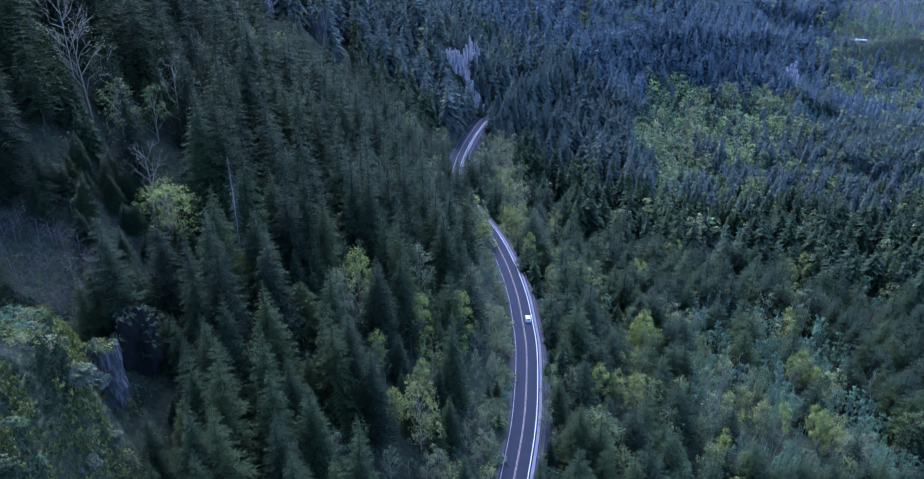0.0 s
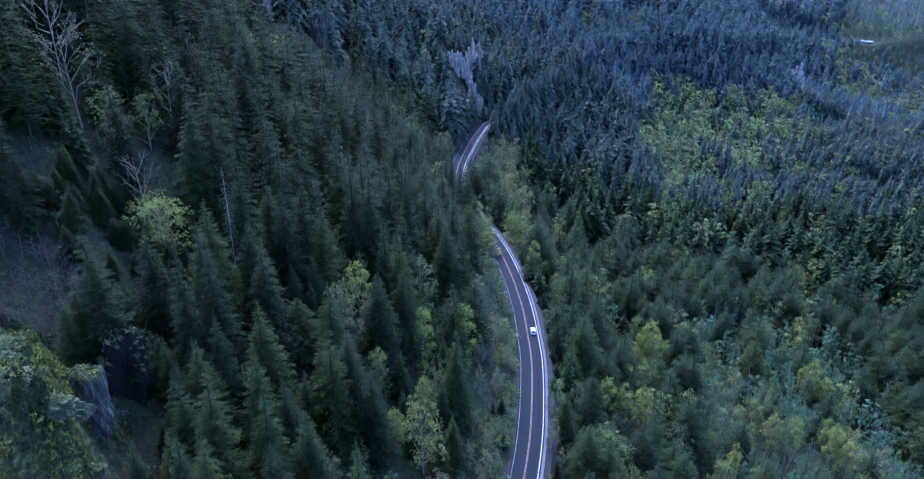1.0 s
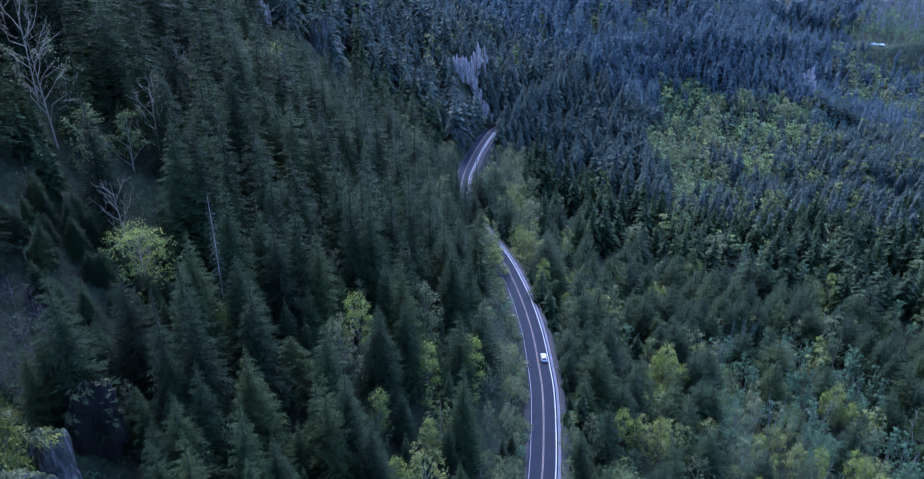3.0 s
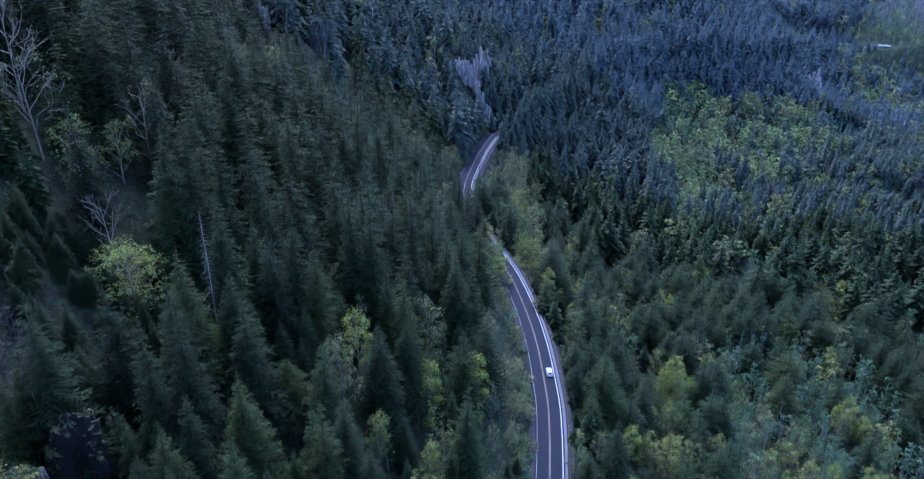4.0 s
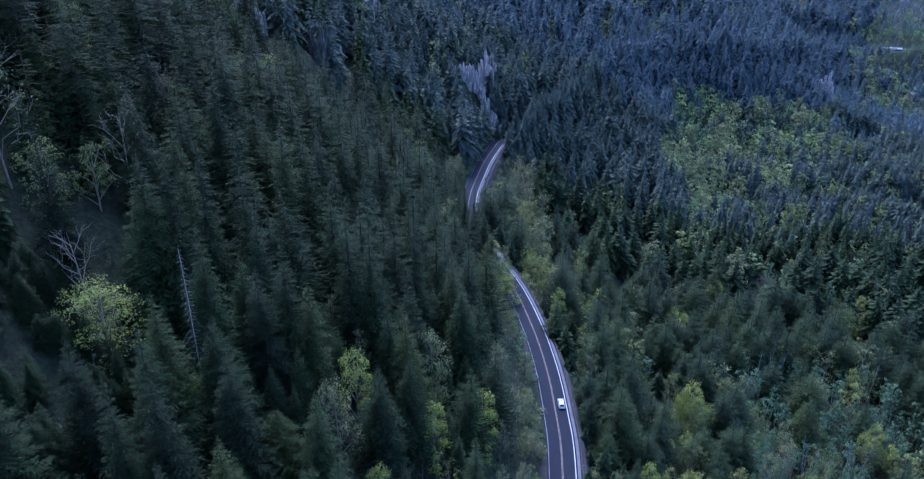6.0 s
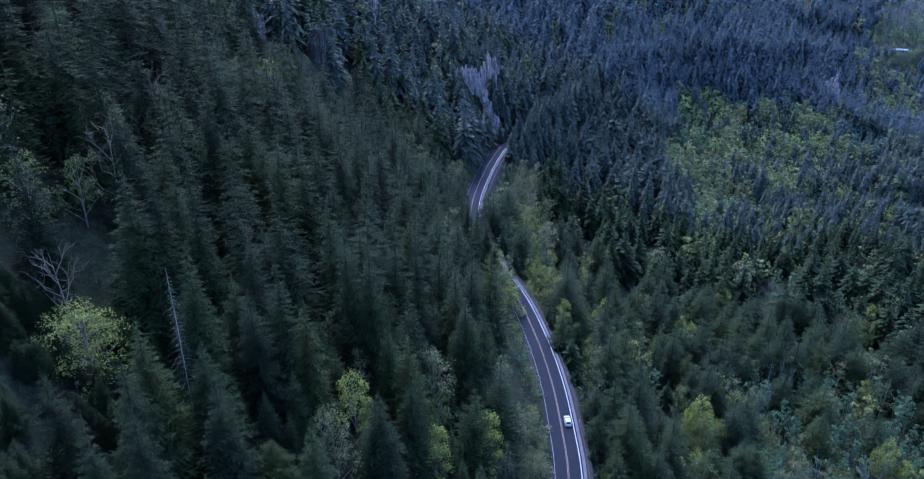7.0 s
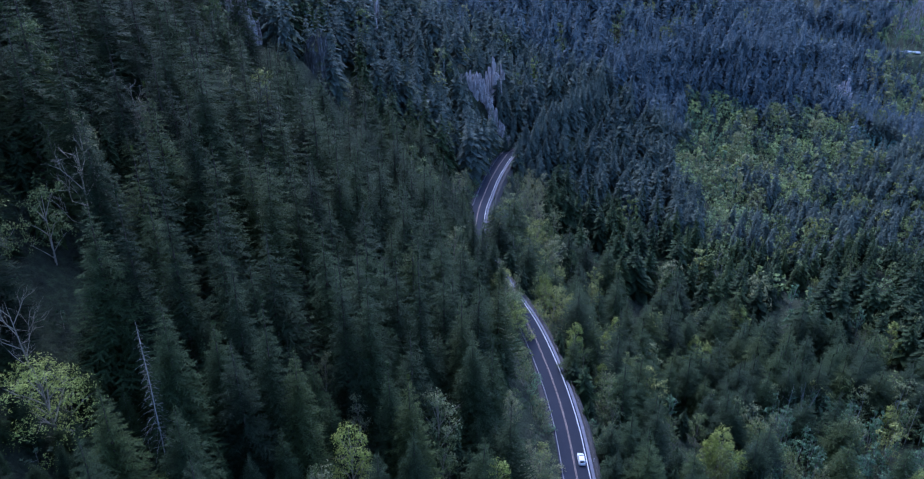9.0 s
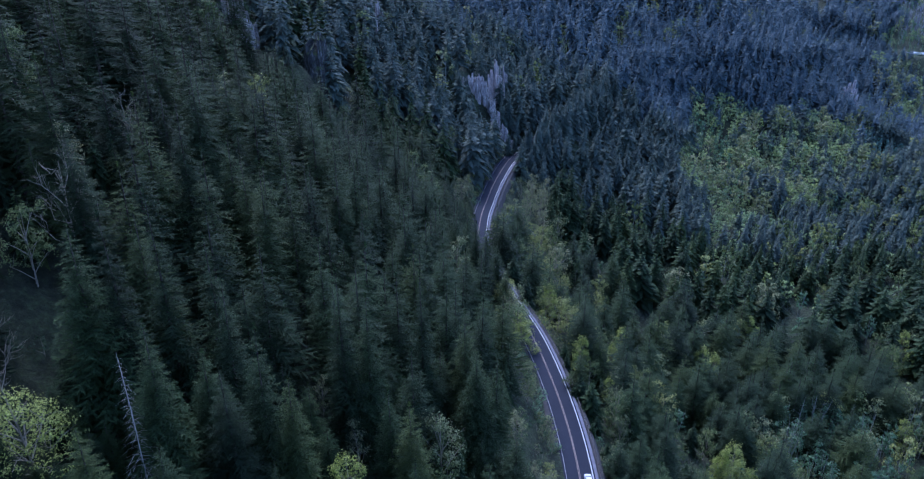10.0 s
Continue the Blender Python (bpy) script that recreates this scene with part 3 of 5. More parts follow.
bright_thing = tree_kind("bright_maple_tree", broadleaf(48, 18, 480, 16, 0.0082, base=-0.28, spread=0.34, twigs=6, clump=0.042, airy=0.3), TWIG, LEAF_BRIGHT, "maple in bright yellow-green young leaf among firs", "tree", "bright maples")
slim_bright = tree_kind("young_maple_tree", broadleaf(49, 10, 190, 15, 0.0105, base=-0.12, spread=0.24, twigs=3, clump=0.05, airy=0.35), TWIG, LEAF_BRIGHT, "young slender maple in bright yellow-green leaf", "tree", "bright maples")
GREYS = [broadleaf(50 + i, 11, 140, 12, 0.0115, base=-0.05, spread=(0.28, 0.23, 0.32, 0.25)[i], twigs=4, clump=0.048, airy=0.35) for i in range(4)]
grey_things = [tree_kind("alder_tree", sh, TWIG, LEAF_GREY, "grey-green alder just coming into leaf on the bank", "tree", "budding alders") for sh in GREYS]
TEALS = [aspen(60 + i, (3, 2, 4, 3)[i], (110, 60, 120, 34)[i], 13, 0.0105, spread=(0.22, 0.2, 0.26, 0.18)[i], low=(0.2, 0.3, 0.15, 0.25)[i]) for i in range(4)]
teal_things = [tree_kind("aspen_tree", sh, PALE_BARK, LEAF_TEAL, "slender pale-stemmed aspen with blue-green leaves", "tree", "slender aspens") for sh in TEALS]
BARES = [bare(70 + i, 9, 4, 2, leaves=(0, 0, 2)[i]) for i in range(3)]
bare_things = [tree_kind("bare_tree", sh, TWIG, LEAF_GREY, "leafless grey tree with a haze of fine twigs", "tree", "leafless trees") for sh in BARES]
# a fir whose needle colour carries the painted haze of the woods round it
hazed_fir_thing = tree_kind("spruce_tree", fir_far(9, 20, 7, 1.0), BARK, NEEDLES_HAZE_MID, "fir beside the upper road bend, haze painted blue-green into its needles", "spruce tree", "spruces at the bend")
snag_thing = tree_kind("dead_fir", snag(80), BARE_WOOD, NEEDLES, "dead fir with bleached bare trunk and thin boughs", "dead tree", "dead firs")

rng = np.random.RandomState(7)
TAKEN = []      # x, y, clear radius round single trees


def plant(make, x, y, top, wide, height=None, note="", open_front=0.0):
    """One tree whose tip is at the height top, or of the given height on the ground."""
    z = float(land(x, y)[0])
    if height is None:
        height = min(max(top - z, 9.0), 40.0)
    TAKEN.append((x, y, wide * 0.12 if wide > 12 else 2.0))
    if open_front:      # nothing tall close before it
        a = math.atan2(45 - y, -2 - x)
        TAKEN.extend([(x + k * math.cos(a), y + k * math.sin(a), open_front * s) for k, s in ((6, 1.0), (11, 0.7))])
    return make(x, y, z - 0.3, height, wide, rng.uniform(0, 6.28), note)


# firs whose spires stand out: x, y, height of the tip
SPIRES = [(-78, 198, 113), (-77, 165, 102), (-61.8, 167, 97.5), (-62, 210, 103), (-37, 253, 76), (-30.1, 189.2, 79), (-35, 169, 71), (-47.9, 180, 89.5),
          (-50.2, 159.5, 86.5), (-42.5, 143, 72), (-48.7, 130.6, 78), (-52.4, 126.5, 80), (-38, 149, 56), (-21, 182, 58), (-6, 208, 49), (-48, 108, 64),
          (-38, 118, 64), (-30, 136, 55), (-71, 187, 104), (-39.5, 170, 79.5), (-65, 228, 105), (-8.4, 215, 54), (-16.4, 172.7, 51), (-55, 177.5, 99.5),
          (-58, 170, 97.5), (-45.4, 175, 84), (-53.3, 145, 81.5), (-47.6, 209, 90), (-26, 191, 72.5), (-17.2, 210, 67), (-16.8, 178.5, 58.5)]
for i, (x, y, top) in enumerate(SPIRES):
    plant(fir_things[i % 6], x, y, top, rng.uniform(35, 45))

# firs that screen the road between its two bends
for i, (x, y, h) in enumerate([(4, 297, 20), (-3, 300, 24), (1, 306, 25), (-6, 313, 26), (-2, 318, 27), (-9, 322, 27), (-6, 329, 26), (-13, 330, 28), (-10, 338, 27), (-15, 342, 27), (-12, 350, 24), (-18, 352, 26), (-13, 360, 20), (-11, 371, 15), (-10, 382, 13)]):
    plant(fir_things[i % 6], x, y, 0, 34, h)

# firs on the outer side that close the view of the road past the bend
for k in np.where((ROAD[:, 1] > 472) & (ROAD[:, 1] < 600))[0]:
    x, y = ROAD[k] + ROAD_SIDE[k] * rng.uniform(6.6, 10.5) + rng.uniform(-1, 1, 2)
    h = rng.uniform(19, 28)
    plant(hazed_fir_thing, x, y, 0, h * rng.uniform(1.3, 1.7), h)

for x, y, h in ((20, 463, 17), (24, 459, 20), (27, 466, 22), (23, 471, 21), (31, 461, 22), (29, 474, 24), (35, 470, 24), (34, 480, 25), (39, 477, 25), (26, 453, 17), (42, 486, 26), (12, 470, 15), (16, 474, 13), (-8, 476, 17), (-12, 480, 20), (9, 489, 19), (13, 493, 22), (-16, 485, 18), (-11, 487, 12), (17, 487, 17), (-4, 478, 11), (5, 476, 8)):
    plant(hazed_fir_thing, x, y, 0, h * 1.5, h)

# leafing trees among the firs and along the road: x, y, height of the tip
MAPLES = [(-78, 182, 94), (-83, 174, 97), (-50, 148, 62), (-32, 161, 53), (-12, 187, 36), (-21, 152, 40), (-16, 140, 32), (-10, 155, 29),
          (-22, 126, 35), (2, 160, 18), (8, 149, 10), (12, 181, 9), (10, 194, 13), (-44, 411, 49), (-58, 361, 60), (-63, 324, 64), (9, 247, 14),
          (22, 294, 13), (33, 356, -14), (35.3, 251.9, 5), (26, 180, 10), (53, 269.9, -5), (-8, 414, 13), (30.3, 395.6, -8), (24, 385, -3), (33, 388, -10), (21, 372, -1), (40, 377, -14), (28, 362, -7), (22, 348, 0), (30, 340, -4), (46, 352, -18),
          (20.9, 316.8, 6), (61.9, 381, -25), (171, 339, -35), (177.8, 419, -52), (194.4, 417.7, -39)]
for i, (x, y, top) in enumerate(MAPLES):
    h = max(top - float(land(x, y)[0]), 8)
    plant(green_things[i % 4], x, y, top, h * rng.uniform(0.6, 0.85), open_front=3.6)
plant(bright_thing, -66.8, 155, 79.5, 18.5, note="broad maple in fresh yellow-green leaf among dark firs", open_front=8)
for x, y, top in ((-27.3, 171.8, 55), (-21, 153, 41), (-16, 141, 33), (-50, 149, 64), (-10, 156, 30), (-11.5, 174.2, 39), (-0.3, 185.6, 33.5), (74.4, 256.2, -15), (78.5, 251, -21), (61, 210.4, -13), (144.3, 260, -36), (22, 317, 4), (22.5, 322, 3)):
    plant(slim_bright, x, y, top, max(top - float(land(x, y)[0]), 8) * 0.8, open_front=4.5)

# trees on the inner bank that lean over the road and close the view of it
for i, (x, y, h) in enumerate(((9.6, 279, 13), (8.6, 284.5, 13.5), (7.4, 290, 13.5), (5.6, 296, 14), (3.6, 302, 15), (1.6, 308, 15), (7.0, 281, 14))):
    plant((slim_bright, green_things[1], grey_things[0])[(0, 0, 1, 2, 1, 2, 1)[i]], x, y, 0, h * 1.3, h, note="leafing tree leaning over the inner road bank")
# saplings on the open ground before the broad maple
for i in range(46):
    a, q = rng.uniform(0, 6.28), rng.uniform(0, 1) ** 0.5
    plant(fir_things[i % 6], -74 + 15 * q * math.cos(a), 149 + 12 * q * math.sin(a), 0, rng.uniform(13, 19), rng.uniform(6.0, 10.5), note="young dark green fir on open forest ground")
ALDERS = [(-81, 205, 101), (-28, 186, 50), (-16, 171, 35), (-16, 125, 29), (-8, 130, 22), (-27, 121, 37), (1, 149, 17), (4, 176, 19), (4, 190, 20),
          (15, 209, 8), (-62, 395, 60), (4, 221, 23), (14.5, 230, 9), (9, 204, 17), (34.1, 192.8, 2), (-12.1, 389.9, 19), (-9, 399, 15), (-15, 381, 19), (18, 432, 3), (22, 424, 4), (20, 413, 4), (26, 418, 0), (29, 430, 0), (24, 440, 2), (31, 444, -2), (17, 404, 3), (35, 410, -6), (27, 404, -2), (9.3, 300, 14), (5.5, 291, 17), (-28.7, 159.3, 56), (36.5, 247, 1), (-10, 405, 14), (-15, 394, 18), (37, 258, 2)]
for i, (x, y, top) in enumerate(ALDERS):
    h = max(top - float(land(x, y)[0]), 8)
    plant(grey_things[i % 4], x, y, top, h * rng.uniform(0.6, 0.85), open_front=3.4)

# bright young trees in the mixed woods below the road
for cx, cy, n in ((36, 304, 4), (44, 322, 4), (30, 268, 3), (147, 257, 7), (74, 254, 5), (182, 356, 6), (119, 372, 4), (60, 232, 4), (110, 225, 6), (46, 210, 3), (160, 300, 4), (95, 330, 3), (90, 200, 5), (130, 215, 5)):
    for k in range(n):
        x, y = cx + rng.uniform(-9, 9), cy + rng.uniform(-9, 9)
        h = rng.uniform(13, 20)
        plant((slim_bright, green_things[k % 4])[k % 2], x, y, 0, h * rng.uniform(0.65, 0.85), h, open_front=3.0)
for i, (x, y, h) in enumerate([(-71.5, 160, 17), (-75, 190, 22), (-90, 175, 24), (-97, 184, 24), (-85, 238, 14), (-82, 234, 13)]):
    plant(bare_things[i % 3], x, y, 0, h * 0.9, h, open_front=4.0)
TAKEN.extend([(-65, 143, 7), (-58, 108, 6), (-59, 113, 5)])
plant(snag_thing, -52, 155, 84.5, 27)


# trees close along both sides of the road, of 5 to 11 m
for k in range(len(ROAD)):
    y = ROAD[k, 1]
    for side in (-1, 1):
        if not 138 < y < 470 or rng.rand() < (0.12 if side < 0 and y < 235 else 0.5 if side < 0 else 0.72):
            continue
        x2, y2 = ROAD[k] + ROAD_SIDE[k] * side * (rng.uniform(5.4, 11.0) if side < 0 else rng.uniform(7.5, 11))
        h = rng.uniform(5, 10) if side < 0 and y < 215 else rng.uniform(3.0, 5.5)
        make = (grey_things, green_things, grey_things, grey_things, grey_things, fir_things)[rng.randint(6 if side < 0 and y < 210 else 5)]
        z = float(land(x2, y2)[0]) - 0.2
        make[rng.randint(4)](x2, y2, z, h, h * (1.4 if make is fir_things else rng.uniform(0.8, 1.15)), rng.uniform(0, 6.28))


def stands(x, y, d, r):
    """What grows at a place: fir, green, grey, teal, bare or nothing."""
    patch, fine = ripple(x, y, 55, 21), ripple(x, y, 24, 22)
    kind = np.full(x.shape, "fir", dtype="<U5")
    # hillside: firs with a few leafing trees
    hill = d < -11
    kind[hill & (r > 0.965)] = "green"
    kind[hill & (r < 0.02)] = "grey"
    bank = (d < -5.5) & (d > -17) & (y < 330)
    kind[bank] = np.where(r[bank] < 0.62, "grey", np.where(r[bank] < 0.9, "green", "fir"))
    # the slope below the road
    low = d > 6
    strip = low & (d < 45) & (y < 420)
    kind[strip] = np.where(r[strip] < 0.80, "fir", np.where(r[strip] < 0.92, "green", "grey"))
    mixed = low & (d >= 45) & (x > 128 + 0.24 * (y - 490)) | (low & (d >= 45) & (y < 460))
    m = r + 0.18 * patch
    kind[mixed] = np.where(m[mixed] < np.where(y[mixed] > 310, 0.80, 0.74), "fir", np.where(m[mixed] < 0.92, "teal", np.where(m[mixed] < 0.96, "grey", "green")))
    thicket = mixed & (x > 82 + 10 * fine) & (x < 168) & (y > 185) & (y < 303 + 12 * fine)
    kind[thicket] = np.where(r[thicket] < 0.84, "teal", np.where(r[thicket] < 0.90, "green", np.where(r[thicket] < 0.95, "grey", "fir")))
    kind[mixed & (x > 185) & (y > 350) & (y < 430) & (r < 0.8)] = "fir"
    # valley floor: pale leafing woods, and a stand of young aspens
    edge = 129 + 0.33 * np.maximum(y - 545, 0) + 7 * fine
    vale = low & (y >= 455 + 0.9 * (x - 130) + 12 * fine) & (x > edge) & (y < 672 + 0.15 * (x - 180) - 0.3 * np.maximum(x - 260, 0) + 9 * patch) & (x < 400)
    kind[vale] = np.where(m[vale] < 0.16, "fir", np.where(m[vale] < 0.86, "vale", "grey"))
    below = low & (x > edge) & (y > 400) & (y < 600) & ~vale
    kind[below] = np.where(m[below] < 0.66, "fir", np.where(m[below] < 0.86, "vale", np.where(m[below] < 0.9, "teal", "green")))
    kind[vale & (x > 298 + 0.1 * (y - 560)) & (x < 385) & (y > 545) & (y < 690)] = "young"
    kind[vale & (x > 150) & (x < 185) & (y > 560) & (y < 640) & (r < 0.6)] = "teal"
    kind[low & (x > 270) & (x < 345) & (y > 715) & (y < 790)] = "fir"
    # open far hillside
    far = (x > 400) & (y > 880) & (x > 0.49 * y + 16 * fine + 8 * patch)
    kind[far] = np.where(r[far] < np.where(y[far] < 935, 0.65, 0.22), "teal", np.where(r[far] > np.where(y[far] < 935, 0.75, 0.88), "vale", "bare"))
    slope = (x > 385) & (y > 735) & (y <= 885) & (d > 0)
    kind[slope] = np.where(r[slope] < 0.3, "fir", np.where(r[slope] < 0.8, "vale", "grey"))
    kind[low & (np.hypot((x - 205) / 34, (y - 862) / 40) < 1)] = "vale"
    # clear ground
    edge2 = -47.5 - 0.30 * (y - 70)
    knoll = ((x < edge2 + 2) & (x > -95) & (y > 55) & (y < 116)) | (np.hypot((x + 80) / 13, (y - 127) / 9) < 1)
    none = ((np.abs(d) < 6.4) & (y < 560)) | knoll | ((x > -13) & (x < 13) & (y > 466) & (y < 494) & (d < 0)) | ((np.hypot(x + 70, y - 356) < 7))
    none |= (d > 0) & (d < 8.5) & (y > 358) & (y < 448)
    none |= (np.abs((x - 452) * 0.407 + (y - 903) * 0.914) < 6) & (np.abs(x - 455) < 32)
    kind[none] = ""
    return kind


def scatter(step, x0, x1, y0, y1, seed):
    r = np.random.RandomState(seed)
    gx, gy = np.meshgrid(np.arange(x0, x1, step), np.arange(y0, y1, step * 0.9))
    gx = gx + (np.arange(gx.shape[0]) % 2)[:, None] * step * 0.5
    x, y = gx.ravel() + r.uniform(-0.38, 0.38, gx.size) * step, gy.ravel() + r.uniform(-0.38, 0.38, gx.size) * step
    return x, y


def place_forest():
    near, far = scatter(10.2, -190, 330, 58, 430, 1), scatter(10.3, -230, 760, 430, 1250, 2)
    saplings = scatter(4.7, 298, 402, 535, 714, 3)
    pale = scatter(6.6, 122, 298, 440, 735, 5)
    thicket = scatter(5.6, 80, 172, 182, 312, 6)
    keep = (far[0] < 298) | (far[0] > 402) | (far[1] < 535) | (far[1] > 714)
    keep &= (far[0] < 122) | (far[0] > 298) | (far[1] < 440) | (far[1] > 735)
    grey = scatter(7.2, 395, 800, 735, 1180, 4)
    keep &= (far[0] < 395) | (far[1] < 735)
    x, y = np.concatenate([near[0], far[0][keep], saplings[0], grey[0], pale[0], thicket[0]]), np.concatenate([near[1], far[1][keep], saplings[1], grey[1], pale[1], thicket[1]])
    seen = (x < 0.66 * y + 30) & (x > -0.62 * y - 22) & (x > -165) & (y < 960 + 3.0 * np.maximum(x - 400, 0))
    x, y = x[seen], y[seen]
    seen = land(x, y) < 152 - 0.137 * (y - 80)      # woods past the crest of the view
    x, y = x[seen], y[seen]
    t = np.array(TAKEN)
    free = np.ones(len(x), bool)
    for tx, ty, tr in t:
        free &= np.hypot(x - tx, y - ty) > max(tr, 3.4)
    x, y = x[free], y[free]
    d = off_road(x, y)
    free = (d < 22) | (y > 430) | (rng.rand(len(x)) < 0.74)
    free |= (x > 80) & (x < 172) & (y > 182) & (y < 312)
    x, y, d = x[free], y[free], d[free]
    k = stands(x, y, d, rng.rand(len(x)))
    # younger trees in the gaps of the near woods
    gx, gy = scatter(5.0, -130, 150, 75, 300, 12)
    seen = (gx < 0.66 * gy + 10) & (gx > -0.62 * gy - 12)
    gx, gy = gx[seen], gy[seen]
    gd = off_road(gx, gy)
    gk = stands(gx, gy, gd, rng.rand(len(gx)))
    px, py = np.concatenate([x[k != ""], t[:, 0]]), np.concatenate([y[k != ""], t[:, 1]])
    gap = np.array([np.hypot(px - a, py - b).min() for a, b in zip(gx, gy)])
    ok = (gap > 3.7) & (gk != "") & ((gd < 30) | (rng.rand(len(gx)) < 0.35))
    low = np.zeros(len(gx), bool)       # saplings only, before the trees that stand out
    for tx, ty, tr in t:
        low |= np.hypot(gx - tx, gy - ty) < tr
    return np.concatenate([x, gx[ok]]), np.concatenate([y, gy[ok]]), np.concatenate([d, gd[ok]]), np.concatenate([k, gk[ok]]), np.concatenate([np.ones(len(x)), np.where(low[ok], 0.2, 0.52)])


fx, fy, fd, fk, young = place_forest()
fz = land(fx, fy)
SIZES = {"fir": (25, 33), "green": (14, 25), "grey": (13, 24), "teal": (9, 18), "vale": (9, 16), "bare": (12, 19), "young": (9, 13)}
fh = np.zeros(len(fx))
for _k, (_a, _b) in SIZES.items():
    _m = fk == _k
    fh[_m] = rng.uniform(_a, _b, _m.sum())
fh[(fk == "fir") & (fd > 0) & (fy < 430)] *= 0.92
fh[(fk == "fir") & (fy > 430)] *= rng.uniform(0.7, 1.0, ((fk == "fir") & (fy > 430)).sum())
fh[(fd > 45) & (fx > 0.27 * fy) & (fy > 425) & (fy < 540)] *= 0.72
fh[(fx > 345) & (fy > 845) & (fy < 912)] *= 0.5
fh[(fd > 0) & (fd < 16) & (fy > 358) & (fy < 445)] *= 0.5
fh[(fd < 0) & (fd > -17) & (fy > 212) & (fy < 300)] *= 0.42
fh[(fd > 0) & (fd < 13) & (fy < 330)] *= 0.6
fh *= young * np.where(young < 1, rng.uniform(0.7, 1.2, len(fx)), 1.0)
fw = np.where(fk == "fir", fh * rng.uniform(1.2, 1.7, len(fx)) * np.where(fy > 430, 1.12, np.where(fd > 0, 1.35, 1.0)), fh * rng.uniform(0.7, 1.0, len(fx)))
fw[fk == "vale"] *= 1.05
fw[fk == "bare"] *= 2.2

# single trees: the hillside above the near road, and the trees nearest to the road
stem_things = [tree_kind("leafless_aspen", aspen(64 + i, (2, 3, 1)[i], 26, 2, 0.009, spread=(0.30, 0.36, 0.26)[i], low=0.3), PALE_BARK, LEAF_TEAL,
                         "leafless pale-stemmed aspen leaning among blue-green saplings", "tree", "leafless aspens") for i in range(3)]
for i in range(40):
    x, y = rng.uniform(80, 172), rng.uniform(188, 312)
    h = rng.uniform(15, 23)
    ob = stem_things[i % 3](x, y, float(land(x, y)[0]) - 0.3, h, h * rng.uniform(0.7, 1.1), rng.uniform(0, 6.28))
    ob.matrix_basis = ob.matrix_basis @ Matrix.Shear("XY", 4, (rng.uniform(0.0, 0.22), rng.uniform(-0.12, 0.12)))
THINGS = {"fir": (fir_things, 215), "green": (green_things, 75), "grey": (grey_things, 70), "teal": (teal_things, 120)}
alone = np.zeros(len(fx), bool)
for _k, (_makers, _most) in THINGS.items():
    if _k == "fir":
        cand = np.where((fk == _k) & (fx < 40))[0]
    else:
        cand = np.where((fk == _k) & (fy > 95))[0]
    cand = cand[np.argsort(np.hypot(fx[cand], fy[cand] - 40))][:_most]
    alone[cand] = True
    for i in cand:
        _makers[i % len(_makers)](fx[i], fy[i], fz[i] - 0.3, fh[i], fw[i], rng.uniform(0, 6.28))

# the rest of the woods, joined
FAR_FIRS = [fir_far(100 + i, 17, 6, 0.85 + 0.06 * i) for i in range(6)]
MID_FIRS = [fir(110 + i, 26, 6, 5, low=0.12, slim=0.9 + 0.06 * i, thin=0.06, sides=3) for i in range(5)]
MID_LEAF = [broadleaf(120 + i, 8, 84, 10, 0.021, base=0.0, sides=3, spread=0.32) for i in range(4)]
FAR_LEAF = [broadleaf(130 + i, 5, 30, 8, 0.042, base=0.0, sides=3, spread=0.34, clump=0.07) for i in range(4)]
MID_TEAL = [aspen(140 + i, 2 + i % 2, 36, 9, 0.025, spread=0.22) for i in range(4)]
FAR_TEAL = [aspen(150 + i, 1, 18, 7, 0.05, spread=0.2, low=0.15) for i in range(4)]
FAR_BARE = [bare(160 + i, 4, 2, 1, sides=3, spread=0.22) for i in range(3)]


def woods(name, pick, near_shapes, far_shapes, limit, wood, leaf, label, small=0.0):
    """One joined mesh of many trees."""
    vs, fs, ss, fr, ti, n = [], [], [], [], [], 0
    dist = np.hypot(fx, fy - 40)
    for shapes, chosen in ((near_shapes, pick & (dist < limit) & (fh >= small)), (far_shapes, pick & ((dist >= limit) | (fh < small)))):
        idx = np.where(chosen)[0]
        for j, sh in enumerate(shapes):
            k = idx[j::len(shapes)]
            if not len(k):
                continue
            a = rng.uniform(0, 6.283, len(k))
            c, s = np.cos(a)[:, None], np.sin(a)[:, None]
            x = (sh.v[None, :, 0] * c - sh.v[None, :, 1] * s) * fw[k][:, None] + fx[k][:, None]
            y = (sh.v[None, :, 0] * s + sh.v[None, :, 1] * c) * fw[k][:, None] + fy[k][:, None]
            z = sh.v[None, :, 2] * fh[k][:, None] + (fz[k] - 0.3)[:, None]
            vs.append(np.stack([x, y, z], 2).reshape(-1, 3))
            fs.append((sh.f[None] + (np.arange(len(k)) * len(sh.v))[:, None, None]).reshape(-1, 3) + n)
            ss.append(np.tile(sh.slot, len(k)))
            fr.append(np.tile(sh.fresh_lit, len(k)))
            ti.append(np.repeat(rng.rand(len(k)), len(sh.v)))
            n += len(k) * len(sh.v)
    if not vs:
        return
    me = mesh_object(name, np.concatenate(vs), np.concatenate(fs), [wood, leaf], np.concatenate(ss), {"fresh_lit": np.concatenate(fr), "tint": np.concatenate(ti)})
    tagged(new(name, me), label, "woodland", kind="stuff")


